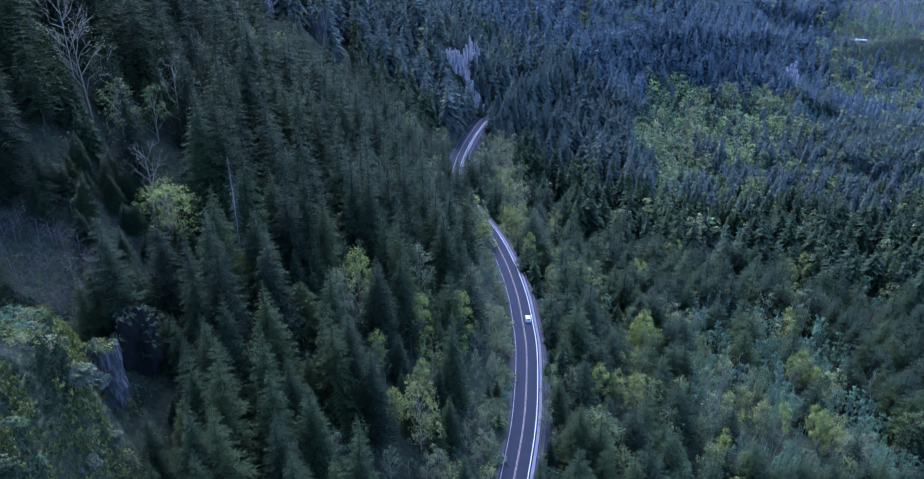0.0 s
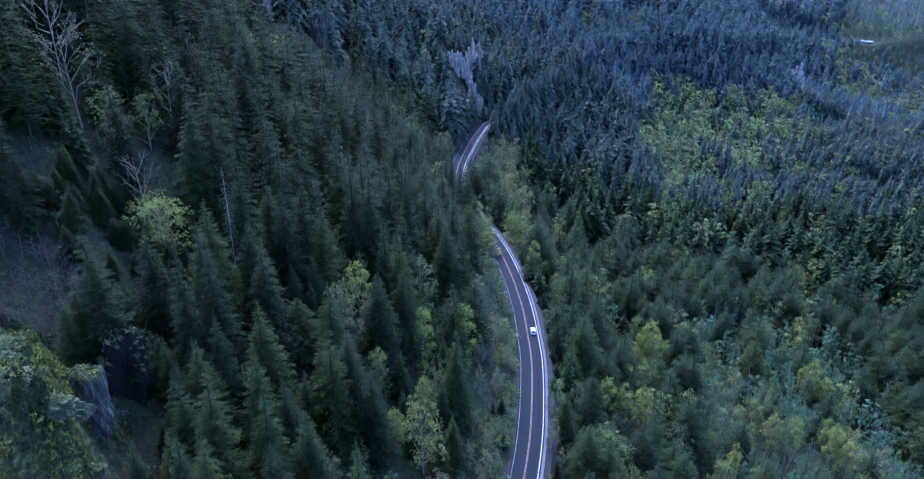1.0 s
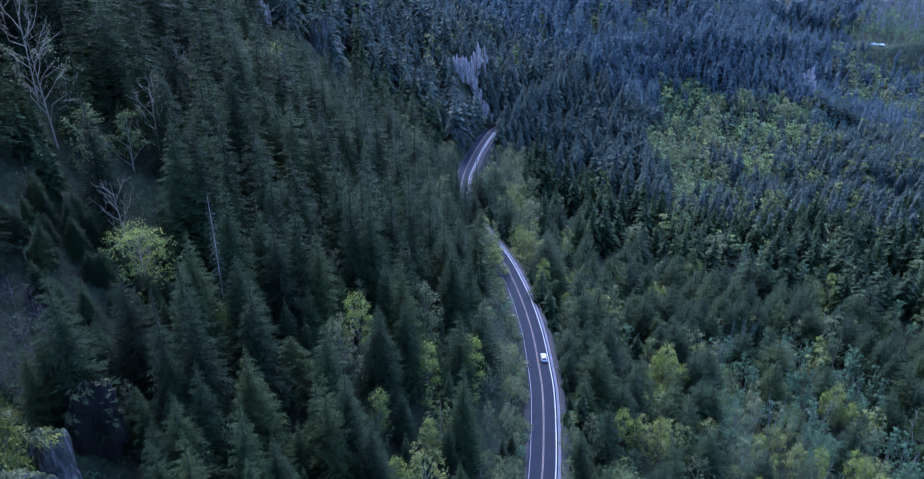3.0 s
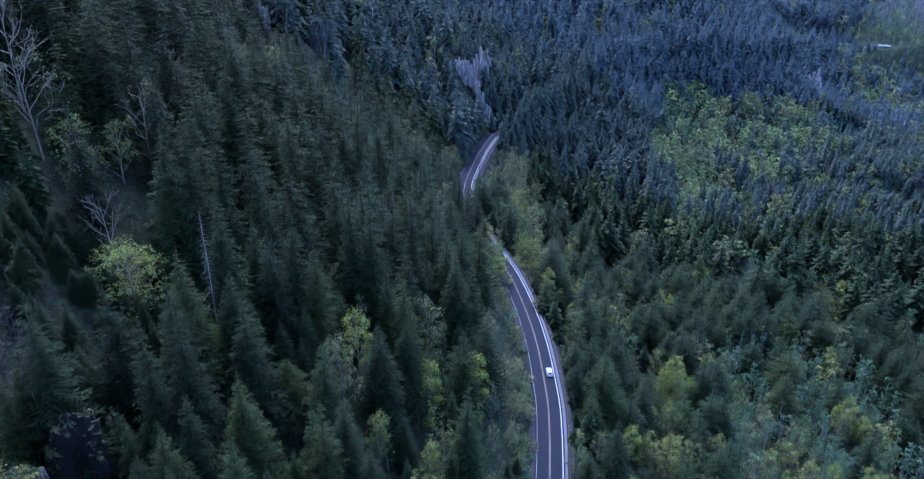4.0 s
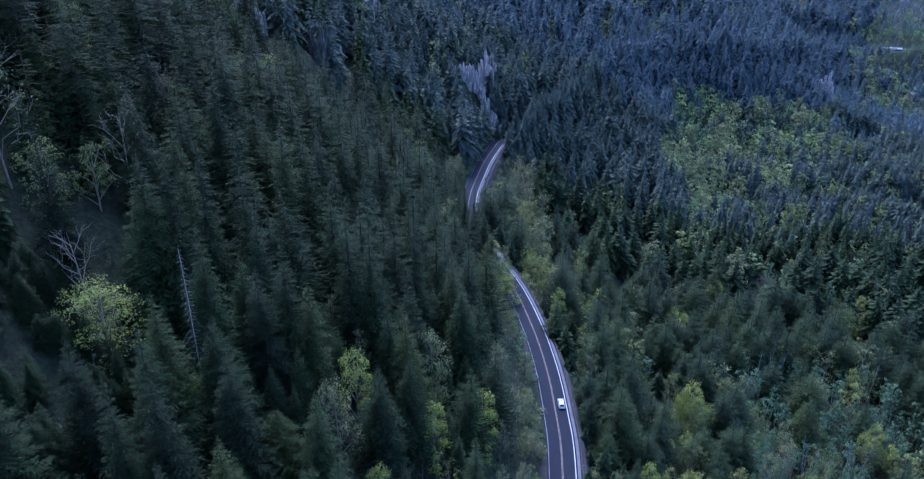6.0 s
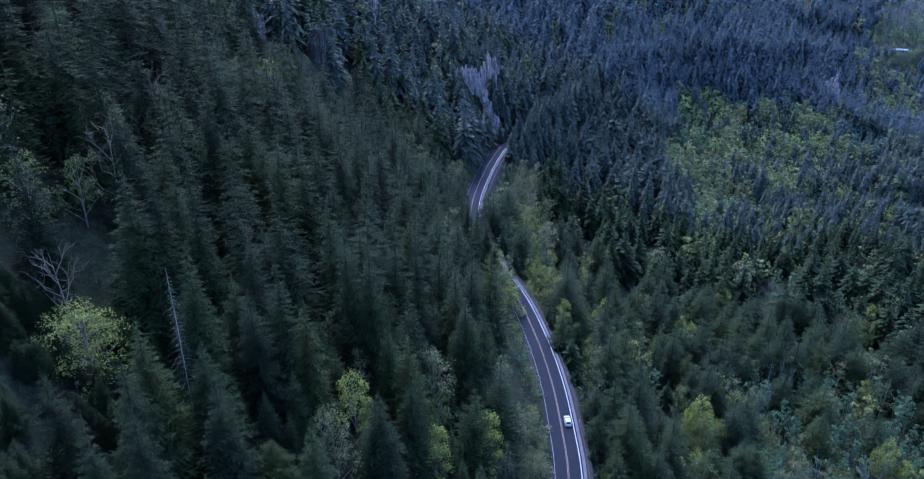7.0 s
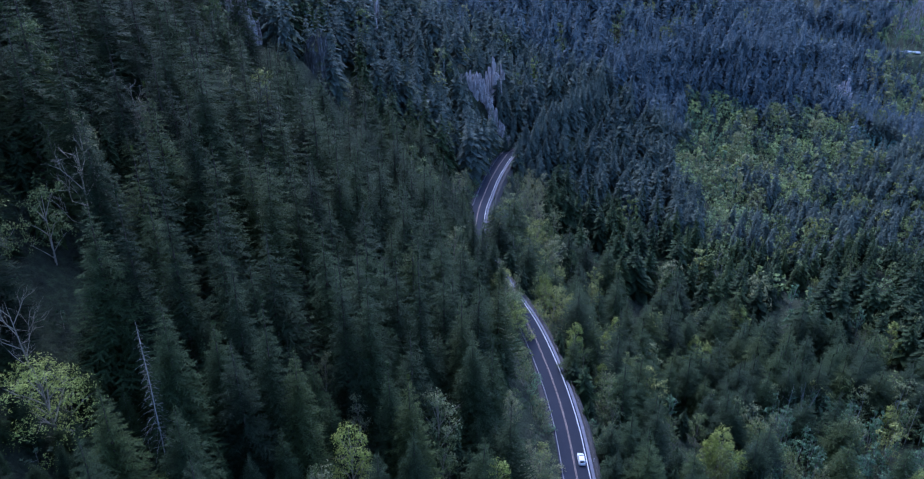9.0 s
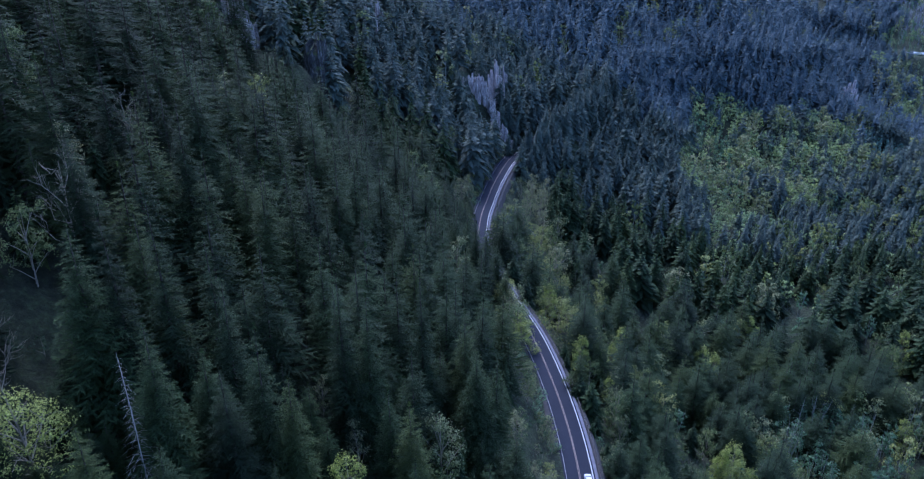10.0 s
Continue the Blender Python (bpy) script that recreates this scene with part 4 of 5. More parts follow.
rest = ~alone
# picks how much painted haze the needle colour carries, by distance
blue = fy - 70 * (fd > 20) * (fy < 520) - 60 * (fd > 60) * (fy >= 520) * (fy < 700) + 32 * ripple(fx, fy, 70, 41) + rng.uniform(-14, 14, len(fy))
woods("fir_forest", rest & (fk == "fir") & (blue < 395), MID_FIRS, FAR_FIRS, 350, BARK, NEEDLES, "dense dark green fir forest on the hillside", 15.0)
woods("mixed_conifer_forest", rest & (fk == "fir") & (blue >= 395) & (blue < 610), MID_FIRS, FAR_FIRS, 300, BARK, NEEDLES_HAZE_MID, "fir forest above the road bend, haze painted blue-green into it", 14.0)
woods("spruce_forest", rest & (fk == "fir") & (blue >= 610), MID_FIRS, FAR_FIRS, 300, BARK, NEEDLES_HAZE_FAR, "dense fir forest on the far spur, haze painted blue-grey into it")
woods("leafing_woods", rest & (fk == "green"), MID_LEAF, FAR_LEAF, 400, PALE_BARK, LEAF_GREEN, "yellow-green leafing trees scattered through the slopes", 11.0)
woods("valley_woods", rest & (fk == "vale"), MID_LEAF, FAR_LEAF, 400, PALE_BARK, LEAF_VALE, "pale yellow-green leafing woods on the valley floor")
woods("budding_woods", rest & (fk == "grey"), MID_LEAF, FAR_LEAF, 400, PALE_BARK, LEAF_GREY, "grey-green budding woods in the valley", 11.0)
woods("aspen_stand", rest & (fk == "teal"), MID_TEAL, FAR_TEAL, 400, PALE_BARK, LEAF_TEAL, "stand of blue-green young aspens", 9.0)
woods("young_aspen_stand", rest & (fk == "young"), FAR_TEAL, FAR_TEAL, 100, PALE_BARK, LEAF_YOUNG, "dense stand of blue-green young aspens on the valley floor")
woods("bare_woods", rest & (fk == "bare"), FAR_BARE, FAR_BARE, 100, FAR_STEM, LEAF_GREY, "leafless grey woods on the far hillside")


# ---------------------------------------------------------------- rock
def rock_mass(label, x, y, z0, z1, rx, ry, turn, seed, ribs=9, taper=0.7, lean=0.0, mat=None):
    """A ribbed basalt bluff: stacked ragged rings with upright columns, closed by a broken top."""
    rnd = np.random.RandomState(seed)
    n, levels = 56, 20
    a = np.linspace(0, 6.2832, n, endpoint=False)
    column = np.repeat(rnd.uniform(-0.13, 0.13, n // 4), 4) + 0.05 * np.sin(a * ribs)
    cs, sn = math.cos(turn), math.sin(turn)
    verts, faces = [], []
    for k in range(levels + 1):
        u = k / levels
        top = z1 - z0
        r = (1 - (1 - taper) * u ** 2.2) * (1 + column * (1 - 0.3 * u) + 0.06 * np.sin(a * 3 + 5 * u + seed) + rnd.uniform(-0.035, 0.035, n))
        if k % 5 == 4:
            r = r * 0.95
        px, py = rx * r * np.cos(a), ry * r * np.sin(a)
        pz = z0 + top * u + (u ** 3) * (rnd.uniform(-0.06, 0.03, n) + 0.8 * column) * top
        verts += [(x + cs * p - sn * q + lean * u * top, y + sn * p + cs * q, w) for p, q, w in zip(px, py, pz)]
    for k in range(levels):
        for i in range(n):
            j = (i + 1) % n
            faces.append((k * n + i, k * n + j, (k + 1) * n + j, (k + 1) * n + i))
    # broken top: two inner rings
    for s, dz in ((0.6, 0.05), (0.2, 0.08)):
        base = len(verts)
        ring = verts[levels * n:(levels + 1) * n]
        mx, my = np.mean([v[0] for v in ring]), np.mean([v[1] for v in ring])
        verts += [(mx + (v[0] - mx) * s, my + (v[1] - my) * s, v[2] + dz * (z1 - z0) + rnd.uniform(-0.3, 0.3)) for v in ring]
        for i in range(n):
            j = (i + 1) % n
            faces.append((base - n + i, base - n + j, base + j, base + i))
    me = mesh_object("rock_bluff", verts, faces, [mat or ROCK])
    return tagged(new("rock_bluff", me), label, "rock", "basalt bluffs")


def boulder(name, label, centre, radii, seed, mat, pit=None, rough=1.0):
    """A rounded weathered rock, lumpy and cracked; pit: place and width of a hollow in its face."""
    rnd = np.random.RandomState(seed)
    rows, cols = 34, 48
    th, ph = np.meshgrid(np.linspace(0.03, 3.11, rows), np.linspace(0, 6.2832, cols, endpoint=False), indexing="ij")
    d = np.stack([np.sin(th) * np.cos(ph), np.sin(th) * np.sin(ph), np.cos(th)], 2)
    r = np.ones(th.shape)
    for k, amp in ((1.6, 0.12), (3.4, 0.07), (7.5, 0.045), (15, 0.025)):
        for _ in range(4):
            w = rnd.normal(size=3)
            w *= k / np.linalg.norm(w)
            wave = np.sin(d @ w * 1.7 + rnd.uniform(0, 6.28))
            r += rough * amp * (1 - 2 * np.abs(wave)) * 0.6
    r += rough * rnd.uniform(-0.018, 0.018, r.shape)
    # square shoulders
    r *= 1 / (np.abs(d) ** 3.2).sum(2) ** (1 / 3.2)
    if pit is not None:
        way, width, depth = pit
        way = np.array(way) / np.linalg.norm(way)
        off = np.linalg.norm((d - way) * (1, 1, 0.62), axis=2)
        r *= 1 - depth * np.exp(-(off / width) ** 4)
    v = (d * r[..., None]) * radii + np.array(centre)
    i = (np.arange(rows - 1)[:, None] * cols + np.arange(cols)[None, :])
    j = (np.arange(rows - 1)[:, None] * cols + (np.arange(cols)[None, :] + 1) % cols)
    f = np.stack([i, i + cols, j + cols, j], 2).reshape(-1, 4)
    return tagged(new(name, mesh_object(name, v.reshape(-1, 3), f, [mat])), label, "rock", "weathered rocks")


boulder("rock_pillar", "rounded speckled basalt pillar capped with yellow-green moss", (-61.2, 104.5, 61.5), (3.0, 2.8, 7.4), 1, ROCK_DARK, rough=0.6)
# the hollow's darkness is painted on the whole rock
boulder("rock_overhang", "basalt overhang painted near-black for the shade of its hollow", (-62.0, 118.5, 58.5), (4.0, 4.4, 8.4), 2, ROCK_HOLLOW_SHADE, ((0.42, -0.85, -0.2), 0.62, 0.85))
for i, (bx, by, s) in enumerate(((-56.6, 85.5, 2.0), (-58.2, 91.0, 2.6), (-59.4, 95.0, 2.2), (-60.6, 99.0, 2.4), (-58.0, 98.0, 1.7), (-64.0, 93.0, 1.6), (-56.8, 94.0, 1.8), (-68.0, 101.0, 1.9), (-55.5, 79.0, 1.8))):
    boulder("boulder", "pale lichen-covered boulder sunk in the mossy slope", (bx, by, float(land(bx, by)[0]) + 0.1 * s), (s, s * 0.8, s * 0.62), 20 + i, ROCK_LICHEN, rough=1.3)


def column_cliff(label, points, rows, wide, z0, z1, seed):
    """Columnar basalt: upright broken prisms along a line, each a part of the cliff."""
    rnd = np.random.RandomState(seed)
    shapes = []
    for k in range(7):
        n = rnd.randint(5, 8)
        a = np.sort(np.linspace(0, 6.2832, n, endpoint=False) + rnd.uniform(-0.3, 0.3, n))
        v, f = [], []
        for u, s in ((0, 1.05), (0.35, 1.0), (0.7, 0.93), (0.94, 0.88), (1.0, 0.6)):
            off = rnd.uniform(-0.07, 0.07, 2)
            v += [(s * math.cos(t) * rnd.uniform(0.9, 1.08) + off[0], s * math.sin(t) * rnd.uniform(0.9, 1.08) + off[1], u + (u > 0.5) * rnd.uniform(-0.05, 0.02)) for t in a]
        for j in range(4):
            for i in range(n):
                p, q = j * n + i, j * n + (i + 1) % n
                f += [(p, q, q + n), (p, q + n, p + n)]
        f += [(4 * n, 4 * n + i, 4 * n + i + 1) for i in range(1, n - 1)]
        shapes.append(mesh_object("column", v, f, [ROCK]))
    cliff = new("rock_cliff")
    tagged(cliff, label, "rock cliff", "basalt cliffs")
    line = spline(points, 0.9 * wide)
    for r in range(rows):
        for k, p in enumerate(line):
            u = k / max(len(line) - 1, 1)
            w = wide * rnd.uniform(0.48, 0.9)
            x, y = p + rnd.uniform(-0.5, 0.5, 2) * wide * (1.0, 2.2) + np.array((0.3, 1.0)) * r * wide * 1.1
            foot = float(land(x, y)[0]) - 3.0
            top = z0 + (z1 - z0) * (0.45 + 0.55 * math.sin(3.14 * min(max(u, 0.06), 0.94)) ** 0.6) * (0.62 + 0.38 * (r + 1) / rows) + rnd.uniform(-8.0, 2.0)
            if top < foot + 4:
                continue
            ob = part("column", shapes[rnd.randint(7)], cliff)
            ob.matrix_basis = Matrix.Translation((x, y, foot)) @ Euler((rnd.normal(0, 0.03), rnd.normal(0, 0.03), rnd.uniform(0, 6.28))).to_matrix().to_4x4() @ Matrix.Diagonal((w, w, top - foot, 1))
    return cliff


_r = np.random.RandomState(77)
for _k, (_x, _z) in enumerate(((13.5, 5), (10.5, 8.5), (8.5, 12), (6.0, 16), (4.0, 20), (2.0, 24), (0.5, 28), (-1.0, 32), (-2.0, 35.5), (-5.5, 36), (-10, 36.5), (5.0, 37.5), (9.0, 39))):
    for _j in range(1 + _k % 2):
        _w = _r.uniform(1.0, 1.9)
        boulder("crag", "pale streaked basalt face above the road bend", (_x + _r.uniform(-2, 2), 478.5 + 0.42 * _z + _r.uniform(-1, 1), _z - 1.5 + _r.uniform(-1.2, 1.2)),
                (_w, 1.6, _r.uniform(2.6, 5.2)), 300 + 3 * _k + _j, ROCK, rough=1.5)
for _k, (_x, _z) in enumerate(((10.0, 10), (5.0, 19), (0.5, 29))):
    _y = 479 + 0.42 * _z
    column_cliff("pale broken columns of the cliff above the road bend", [(_x + 3.0, _y - 0.8), (_x + 1.0, _y), (_x - 1.0, _y + 0.4), (_x - 3.0, _y + 0.8)], 1, 0.9, _z - 6, _z + 2.0, 4 + 20 * _k)
column_cliff("ragged pale crest of the cliff among firs", [(-4, 489), (-9, 490), (-14, 490.5), (-19, 491)], 2, 0.7, 30, 40, 5)
column_cliff("pale columnar crag standing behind the cliff", [(2, 502), (5, 503), (8, 504), (11, 505)], 1, 0.8, 34, 45, 6)
column_cliff("pale basalt bluff high on the wooded hill", [(-69, 487), (-64, 485), (-58, 487)], 4, 1.2, 55, 84, 8)
column_cliff("pale outcrop near the crest of the hill", [(-109, 371), (-101, 369), (-94, 371)], 3, 2.0, 78, 99, 10)
column_cliff("small pale rock face in the far firs", [(318, 729), (326, 727), (335, 729)], 3, 2.2, -62, -22, 11)
rock_mass("dark purple-grey outcrop among firs on the hill", -70, 375, 52, 79, 6.5, 5.5, 0.1, 9, taper=0.7, mat=ROCK_DARK)


# ---------------------------------------------------------------- knoll: shrubs and grass
SHRUBS = [broadleaf(200 + i, 8, 60, 12, 0.034, spread=0.5, base=0.0) for i in range(3)]
shrub_things = [tree_kind("shrub", sh, TWIG, lf, lb, "shrub", "shrubs on the knoll") for sh, lf, lb in zip(
    SHRUBS, (LEAF_GREEN, LEAF_GREY, LEAF_TEAL), ("low yellow-green shrub on the mossy knoll", "low grey-green shrub on the knoll", "blue-green shrub on the knoll"))]
for i in range(150):
    sx, sy = rng.uniform(-90, -52), rng.uniform(64, 118)
    if sx < -48.5 - 0.30 * (sy - 70) and np.hypot(sx + 61.2, sy - 103) > 4:
        h = rng.uniform(0.8, 2.6)
        shrub_things[i % 3](sx, sy, float(land(sx, sy)[0]) - 0.1, h, h * rng.uniform(1.0, 1.5), rng.uniform(0, 6.28))
for sx, sy, h, k in ((-69, 129, 4.5, 2), (-80, 112, 4.5, 2), (-78, 106, 4.0, 2), (-60, 93, 2.0, 1), (-61, 90, 2.4, 0)):
    shrub_things[k](sx, sy, float(land(sx, sy)[0]) - 0.1, h, h * 1.1, rng.uniform(0, 6.28))
bright_shrub = tree_kind("moss_cushion", broadleaf(204, 5, 44, 14, 0.05, spread=0.6, base=0.0), TWIG, MOSS, "yellow-green cushion of moss and low shrub on the knoll", "shrub", "moss cushions")
for i in range(120):
    sx, sy = rng.uniform(-84, -52), rng.uniform(66, 112)
    if sx < -48.0 - 0.30 * (sy - 70):
        h = rng.uniform(0.5, 1.3)
        bright_shrub(sx, sy, float(land(sx, sy)[0]) - 0.15, h, h * rng.uniform(1.2, 2.2), rng.uniform(0, 6.28))
for i in range(12):
    a, q = rng.uniform(0, 6.28), rng.uniform(0, 1) ** 0.5
    bright_shrub(-61.2 + 2.2 * q * math.cos(a), 104.5 + 2.0 * q * math.sin(a), 68.0 - 0.6 * q, rng.uniform(0.5, 1.1), rng.uniform(1.0, 1.8), rng.uniform(0, 6.28))
# bare violet brush behind the knoll
brush_things = [tree_kind("bare_bush", bare(90 + i, 8, 3, 2, spread=0.45), BRUSH, LEAF_GREY, "leafless violet-grey brush behind the knoll", "bush", "bare brush") for i in range(2)]
for i in range(84):
    a, q = rng.uniform(0, 6.28), rng.uniform(0, 1) ** 0.5
    sx, sy = -80 + 13 * q * math.cos(a), 127 + 9 * q * math.sin(a)
    h = rng.uniform(3.5, 6.5)
    brush_things[i % 2](sx, sy, float(land(sx, sy)[0]) - 0.2, h, h * rng.uniform(1.0, 1.4), rng.uniform(0, 6.28))


def grass(name, x, y, height, mat, label):
    """Tufts of bent blades."""
    n = len(x)
    z = land(x, y)
    b = 4
    az = rng.uniform(0, 6.283, (n, b))
    hh = height * rng.uniform(0.5, 1.3, (n, b))
    cx, cy = x[:, None] + rng.normal(scale=0.15, size=(n, b)), y[:, None] + rng.normal(scale=0.15, size=(n, b))
    w = 0.17 * np.ones((n, b))
    p0 = np.stack([cx - w * np.sin(az), cy + w * np.cos(az), z[:, None] - 0.1 + 0 * cx], 2)
    p1 = np.stack([cx + w * np.sin(az), cy - w * np.cos(az), z[:, None] - 0.1 + 0 * cx], 2)
    p2 = np.stack([cx + hh * 0.7 * np.cos(az), cy + hh * 0.7 * np.sin(az), z[:, None] + hh], 2)
    v = np.stack([p0, p1, p2], 2).reshape(-1, 3)
    me = mesh_object(name, v, np.arange(len(v)).reshape(-1, 3), [mat], attrs={"fresh_lit": np.tile((0.0, 0.0, 1.0), n * b), "tint": np.repeat(rng.rand(n), b * 3)})
    tagged(new(name, me), label, "grass", kind="stuff")


# low growth on both banks of the road
bank_shrubs = [tree_kind("bush", sh, TWIG, lf, lb, "bush", "roadside bushes") for sh, lf, lb in zip(
    SHRUBS, (LEAF_GREEN, LEAF_GREY, LEAF_TEAL), ("small yellow-green bush on the road bank", "small grey-green bush on the road bank", "small blue-green bush on the road bank"))]
for i in range(230):
    k = int(np.abs(ROAD[:, 1] - rng.uniform(138, 475)).argmin())
    side = -rng.uniform(4.7, 8.5) if i % 4 else rng.uniform(6.2, 10.5)
    sx, sy = ROAD[k] + ROAD_SIDE[k] * side + rng.uniform(-1, 1, 2) * 0.8
    sz = float(land(sx, sy)[0])
    h = rng.uniform(1.2, 3.4)
    bank_shrubs[(i * 7 + k) % 3](sx, sy, sz - 0.2, h, h * rng.uniform(1.0, 1.5), rng.uniform(0, 6.28))

# undergrowth beneath the near trees
UNDER = [broadleaf(220 + i, 2, 7, 7, 0.070, spread=0.5, base=0.05, sides=3) for i in range(3)]
ux, uy = scatter(4.4, -130, 175, 70, 320, 9)
_d = off_road(ux, uy)
_ok = (ux < 0.66 * uy + 20) & (ux > -0.62 * uy - 15) & ((_d < -5.6) | (_d > 9)) & (rng.rand(len(ux)) < 0.45)
ux, uy = ux[_ok], uy[_ok]
fx, fy, fz = ux, uy, land(ux, uy)
fh = rng.uniform(2.0, 5.0, len(ux)) + 2.0 * ((ux > -45) & (uy < 215) & (off_road(ux, uy) < -8))
fw = fh * rng.uniform(0.8, 1.25, len(ux))
woods("undergrowth", np.ones(len(ux), bool), UNDER, UNDER, 9000, TWIG, LEAF_FERN, "dark green ferns and brush beneath the trees")

gx_, gy_ = rng.uniform(-92, -46, 36000), rng.uniform(55, 120, 36000)
_p = ripple(gx_, gy_, 14, 31) + 0.5 * ripple(gx_, gy_, 5, 32)
_on = gx_ < -47.0 - 0.30 * (gy_ - 70)
for _name, _sel, _mat, _h, _label in (("moss", _on & (_p > 0.1), MOSS, 0.5, "yellow-green moss and short grass on the rocky knoll"),
                                      ("grass", _on & (_p <= 0.1) & (_p > -0.7), LEAF_FERN, 0.6, "dark olive grass between the knoll's rocks")):
    grass(_name, gx_[_sel], gy_[_sel], _h, _mat, _label)


# ---------------------------------------------------------------- the road's furniture
def at_road(y, side):
    """Place and heading on the road at that y, so many metres right of its middle."""
    i = int(np.abs(ROAD[:, 1] - y).argmin())
    p = ROAD[i] + ROAD_SIDE[i] * side
    return p[0], p[1], math.atan2(-_way[i][0], _way[i][1])


def box(bm, sx, sy, sz, x=0, y=0, z=0, bevel=0.0):
    m = Matrix.Translation((x, y, z)) @ Matrix.Diagonal((sx, sy, sz, 1))
    r = bmesh.ops.create_cube(bm, size=1, matrix=m)
    if bevel:
        es = list({e for v in r["verts"] for e in v.link_edges})
        bmesh.ops.bevel(bm, geom=es, offset=bevel, segments=2, affect="EDGES")


def solid(name, bm, mat):
    me = bpy.data.meshes.new(name)
    bm.to_mesh(me)
    bm.free()
    me.materials.append(mat)
    return me


def build_posts():
    bm = bmesh.new()
    box(bm, 0.14, 0.06, 1.1, z=0.4, bevel=0.015)
    post = solid("post", bm, LINE_WHITE)
    bm = bmesh.new()
    box(bm, 0.09, 0.02, 0.14, y=-0.035, z=0.82)
    plate = solid("reflector", bm, LAMP_CLEAR)
    for y in (171, 195, 220, 246, 271, 296, 396, 425, 452):
        x, yy, turn = at_road(y, 5.35)
        ob = new("delineator_post")
        ob.matrix_basis = Matrix.Translation((x, yy, -0.1)) @ Matrix.Rotation(turn, 4, "Z")
        part("post", post, ob)
        part("reflector", plate, ob, "small pale reflector plate")
        tagged(ob, "white delineator post on the outer road shoulder", "post", "delineator posts")


build_posts()


def build_rail():
    """Low weathered guard rail outside the shoulder."""
    rail = new("guard_rail")
    tagged(rail, "low weathered steel guard rail along the shoulder", "guard rail", kind="structure")
    part("beam", ribbon("beam", [(5.30, 0.32), (5.24, 0.42), (5.30, 0.50), (5.24, 0.60), (5.32, 0.66), (5.36, 0.50), (5.36, 0.32)], STEEL, 150, 470), rail)
    bm = bmesh.new()
    box(bm, 0.14, 0.14, 1.2, z=0.05, bevel=0.012)
    me = solid("rail_post", bm, STEEL)
    for y in np.arange(151, 470, 3.8):
        x, yy, turn = at_road(y, 5.44)
        ob = part("post", me, rail)
        ob.matrix_basis = Matrix.Translation((x, yy, 0)) @ Matrix.Rotation(turn, 4, "Z")


build_rail()


def loft(stations, ring):
    """Skin over cross sections along y. ring(station) gives points round it."""
    bm = bmesh.new()
    rows = [[bm.verts.new(p) for p in ring(*s)] for s in stations]
    n = len(rows[0])
    for a, b in zip(rows, rows[1:]):
        for i in range(n):
            bm.faces.new((a[i], a[(i + 1) % n], b[(i + 1) % n], b[i]))
    bm.faces.new(rows[0][::-1])
    bm.faces.new(rows[-1])
    bmesh.ops.recalc_face_normals(bm, faces=bm.faces)
    for f in bm.faces:
        f.smooth = True
    return bm


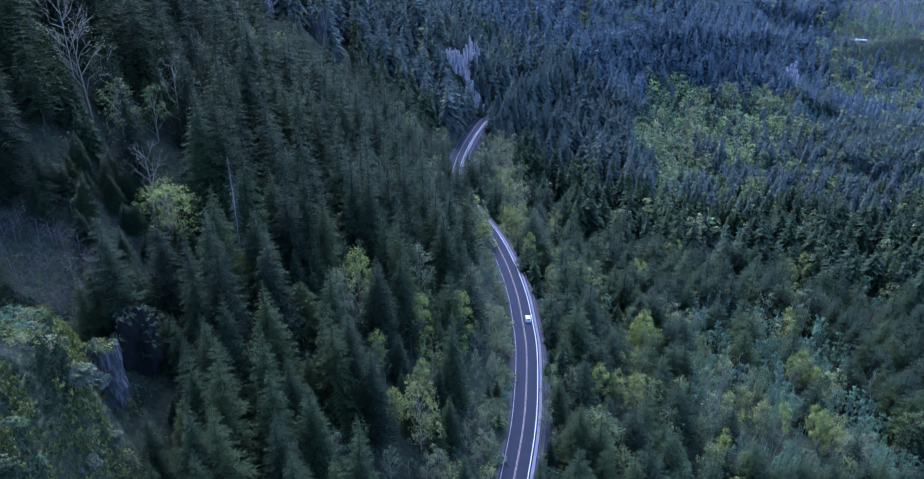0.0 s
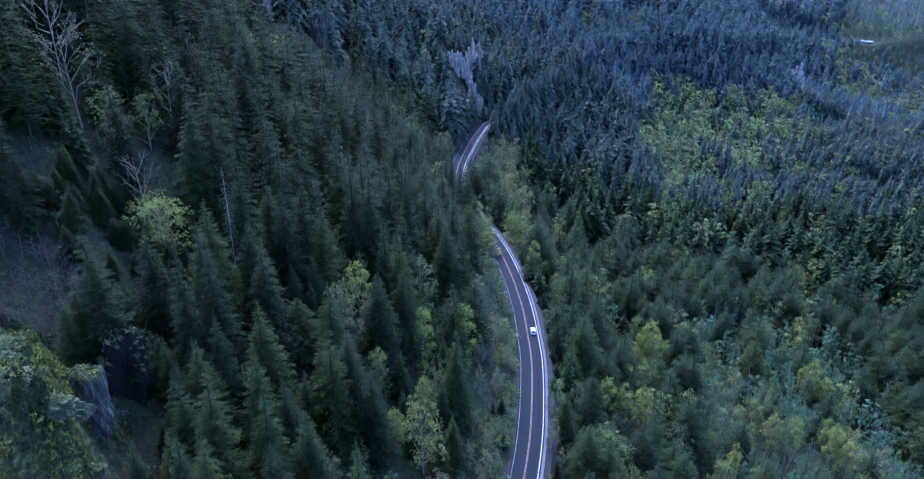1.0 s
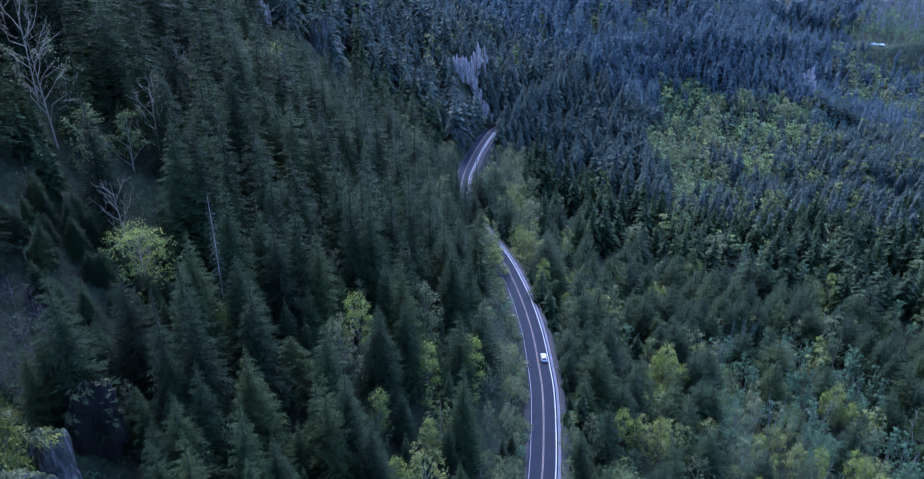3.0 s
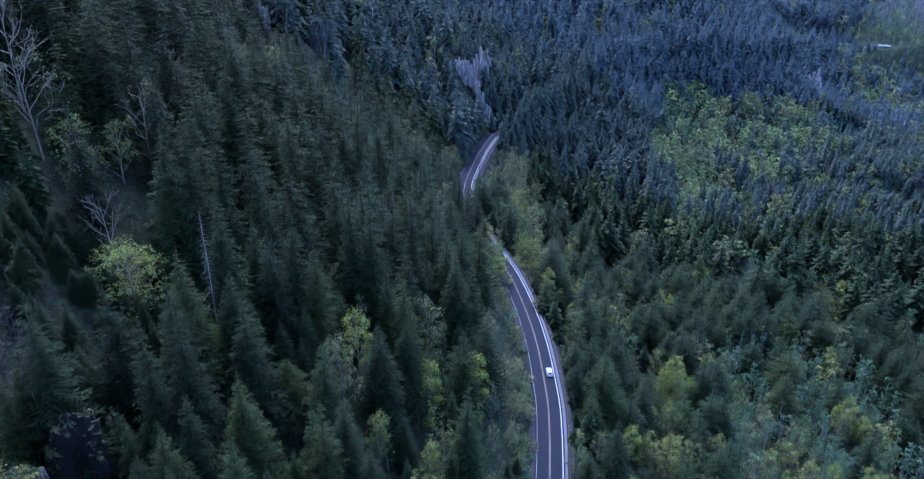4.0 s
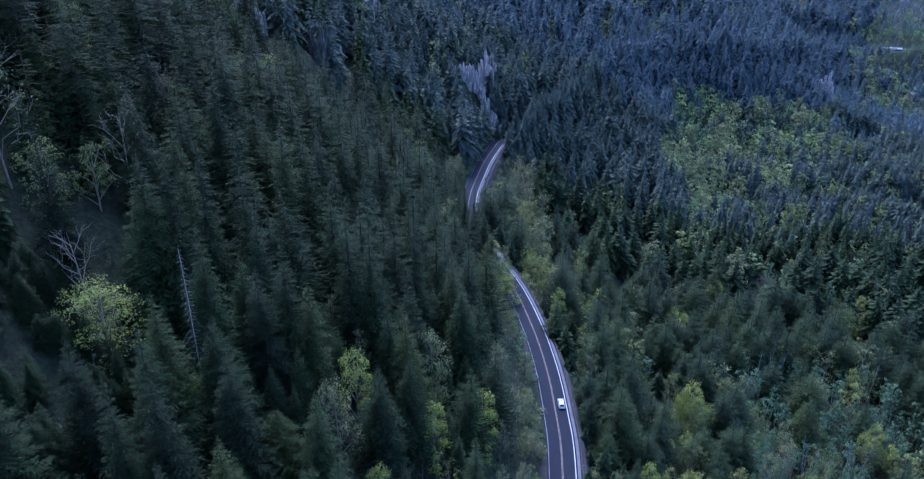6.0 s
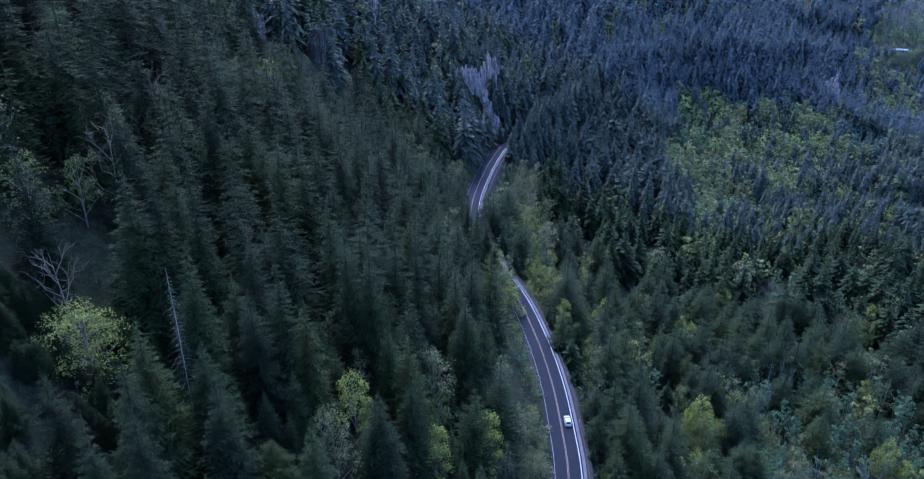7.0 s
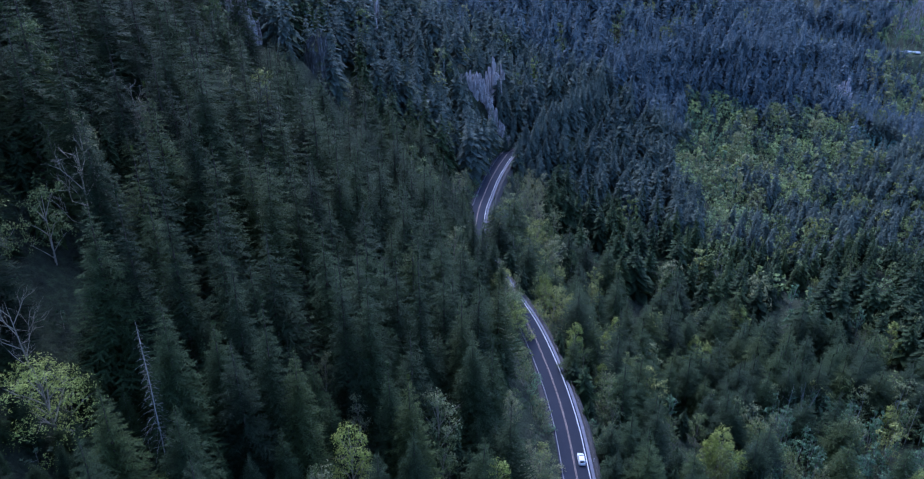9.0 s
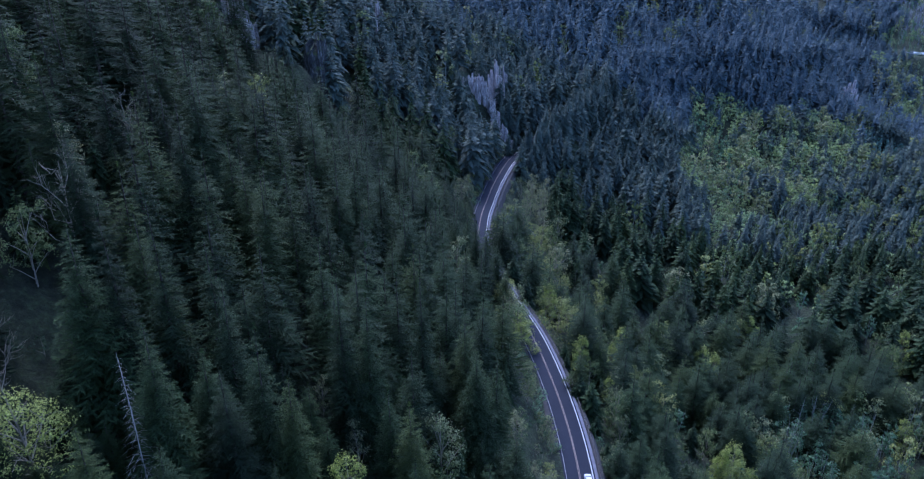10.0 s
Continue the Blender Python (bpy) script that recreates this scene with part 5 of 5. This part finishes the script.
def build_car():
    x, y, turn = at_road(221, 1.95)
    car = new("car")
    car.matrix_basis = Matrix.Translation((x, y, 0.03)) @ Matrix.Rotation(turn, 4, "Z")
    tagged(car, "white hatchback driving on the mountain road", "car")

    def lower(yy, w, z0, z1):
        return [(-w, yy, z0 + 0.08), (-w * 1.02, yy, (z0 + z1) / 2), (-w * 0.95, yy, z1 - 0.05), (-w * 0.8, yy, z1), (w * 0.8, yy, z1), (w * 0.95, yy, z1 - 0.05),
                (w * 1.02, yy, (z0 + z1) / 2), (w, yy, z0 + 0.08), (w * 0.9, yy, z0), (-w * 0.9, yy, z0)]

    body = part("body", solid("body", loft([(-2.2, 0.70, 0.35, 0.72), (-2.1, 0.84, 0.25, 0.92), (-1.4, 0.90, 0.2, 0.98), (0.0, 0.91, 0.2, 0.95), (1.0, 0.90, 0.2, 0.93),
                                             (1.7, 0.86, 0.22, 0.82), (2.1, 0.74, 0.28, 0.66), (2.2, 0.6, 0.36, 0.58)], lower), CAR_PAINT), car)

    def upper(yy, w, z0, z1):
        return [(-w, yy, z0), (-w * 0.93, yy, z0 + 0.6 * (z1 - z0)), (-w * 0.80, yy, z1 - 0.03), (-w * 0.6, yy, z1), (w * 0.6, yy, z1), (w * 0.80, yy, z1 - 0.03),
                (w * 0.93, yy, z0 + 0.6 * (z1 - z0)), (w, yy, z0)]

    part("cabin", solid("cabin", loft([(-2.0, 0.80, 0.9, 0.98), (-1.5, 0.82, 0.9, 1.38), (-1.2, 0.83, 0.9, 1.46), (-0.2, 0.84, 0.9, 1.48), (0.3, 0.83, 0.9, 1.42), (1.1, 0.80, 0.9, 0.96)], upper), CAR_PAINT), car)

    def pane(name, quad):
        bm = bmesh.new()
        q = [Vector(p) for p in quad]
        n = (q[1] - q[0]).cross(q[2] - q[0]).normalized() * 0.012
        lo, hi = [bm.verts.new(p) for p in q], [bm.verts.new(p + n) for p in q]
        bm.faces.new(hi)
        bm.faces.new(lo[::-1])
        for i in range(4):
            bm.faces.new((lo[i], lo[(i + 1) % 4], hi[(i + 1) % 4], hi[i]))
        part(name, solid(name, bm, GLASS), car, "dark tinted glass")

    pane("rear_window", [(-0.62, -1.98, 1.02), (0.62, -1.98, 1.02), (0.54, -1.52, 1.375), (-0.54, -1.52, 1.375)])
    pane("windscreen", [(0.68, 1.10, 0.99), (-0.68, 1.10, 0.99), (-0.56, 0.34, 1.425), (0.56, 0.34, 1.425)])
    for s in (-1, 1):
        q = [(s * 0.845, -1.5, 0.98), (s * 0.845, 0.85, 0.98), (s * 0.755, 0.25, 1.35), (s * 0.755, -1.3, 1.36)]
        pane("side_window", q if s > 0 else q[::-1])
        for yy in (-1.35, 1.32):
            bm = bmesh.new()
            bmesh.ops.create_cone(bm, cap_ends=True, segments=20, radius1=0.32, radius2=0.32, depth=0.2, matrix=Matrix.Translation((s * 0.83, yy, 0.32)) @ Matrix.Rotation(radians(90), 4, "Y"))
            wheel = part("wheel", solid("wheel", bm, RUBBER), car, "black tyre on a grey rim")
            bm = bmesh.new()
            bmesh.ops.create_cone(bm, cap_ends=True, segments=20, radius1=0.2, radius2=0.17, depth=0.03, matrix=Matrix.Translation((s * 0.94, yy, 0.32)) @ Matrix.Rotation(radians(90 * s), 4, "Y"))
            part("rim", solid("rim", bm, SHOULDER), wheel)
        bm = bmesh.new()
        box(bm, 0.26, 0.05, 0.16, s * 0.62, -2.17, 0.74, 0.02)
        part("tail_lamp", solid("tail_lamp", bm, LAMP_RED), car, "red tail lamp")
        bm = bmesh.new()
        box(bm, 0.3, 0.08, 0.12, s * 0.58, 2.1, 0.62, 0.02)
        part("headlight", solid("headlight", bm, LAMP_CLEAR), car, "clear headlight")
        bm = bmesh.new()
        box(bm, 0.16, 0.1, 0.12, s * 0.98, 0.72, 1.0, 0.03)
        part("wing_mirror", solid("wing_mirror", bm, CAR_PAINT), car)
    bm = bmesh.new()
    box(bm, 0.5, 0.03, 0.12, 0, -2.2, 0.6, 0.01)
    part("plate", solid("plate", bm, LINE_WHITE), car, "blank pale number plate")


build_car()


def build_viaduct():
    """Pale concrete road bridge on the far hillside."""
    bridge = new("bridge")
    bridge.matrix_basis = Matrix.Translation((455, 903, -31.6)) @ Matrix.Rotation(radians(-24), 4, "Z")
    tagged(bridge, "pale concrete road bridge on the far wooded hillside", "bridge")
    for name, x, y, z, sx, sy, sz in (("deck", 0, 0, 0, 56, 6.5, 0.8), ("parapet", 0, -3.1, 0.7, 56, 0.3, 0.7), ("parapet", 0, 3.1, 0.7, 56, 0.3, 0.7),
                                      ("pier", -19, 0, -9, 2.2, 6, 17), ("pier", 0, 0, -9, 2.2, 6, 17), ("pier", 19, 0, -9, 2.2, 6, 17)):
        bm = bmesh.new()
        box(bm, sx, sy, sz, x, y, z, 0.12)
        part(name, solid(name, bm, ROOF_PALE if name != "pier" else WALL_PALE), bridge)


build_viaduct()
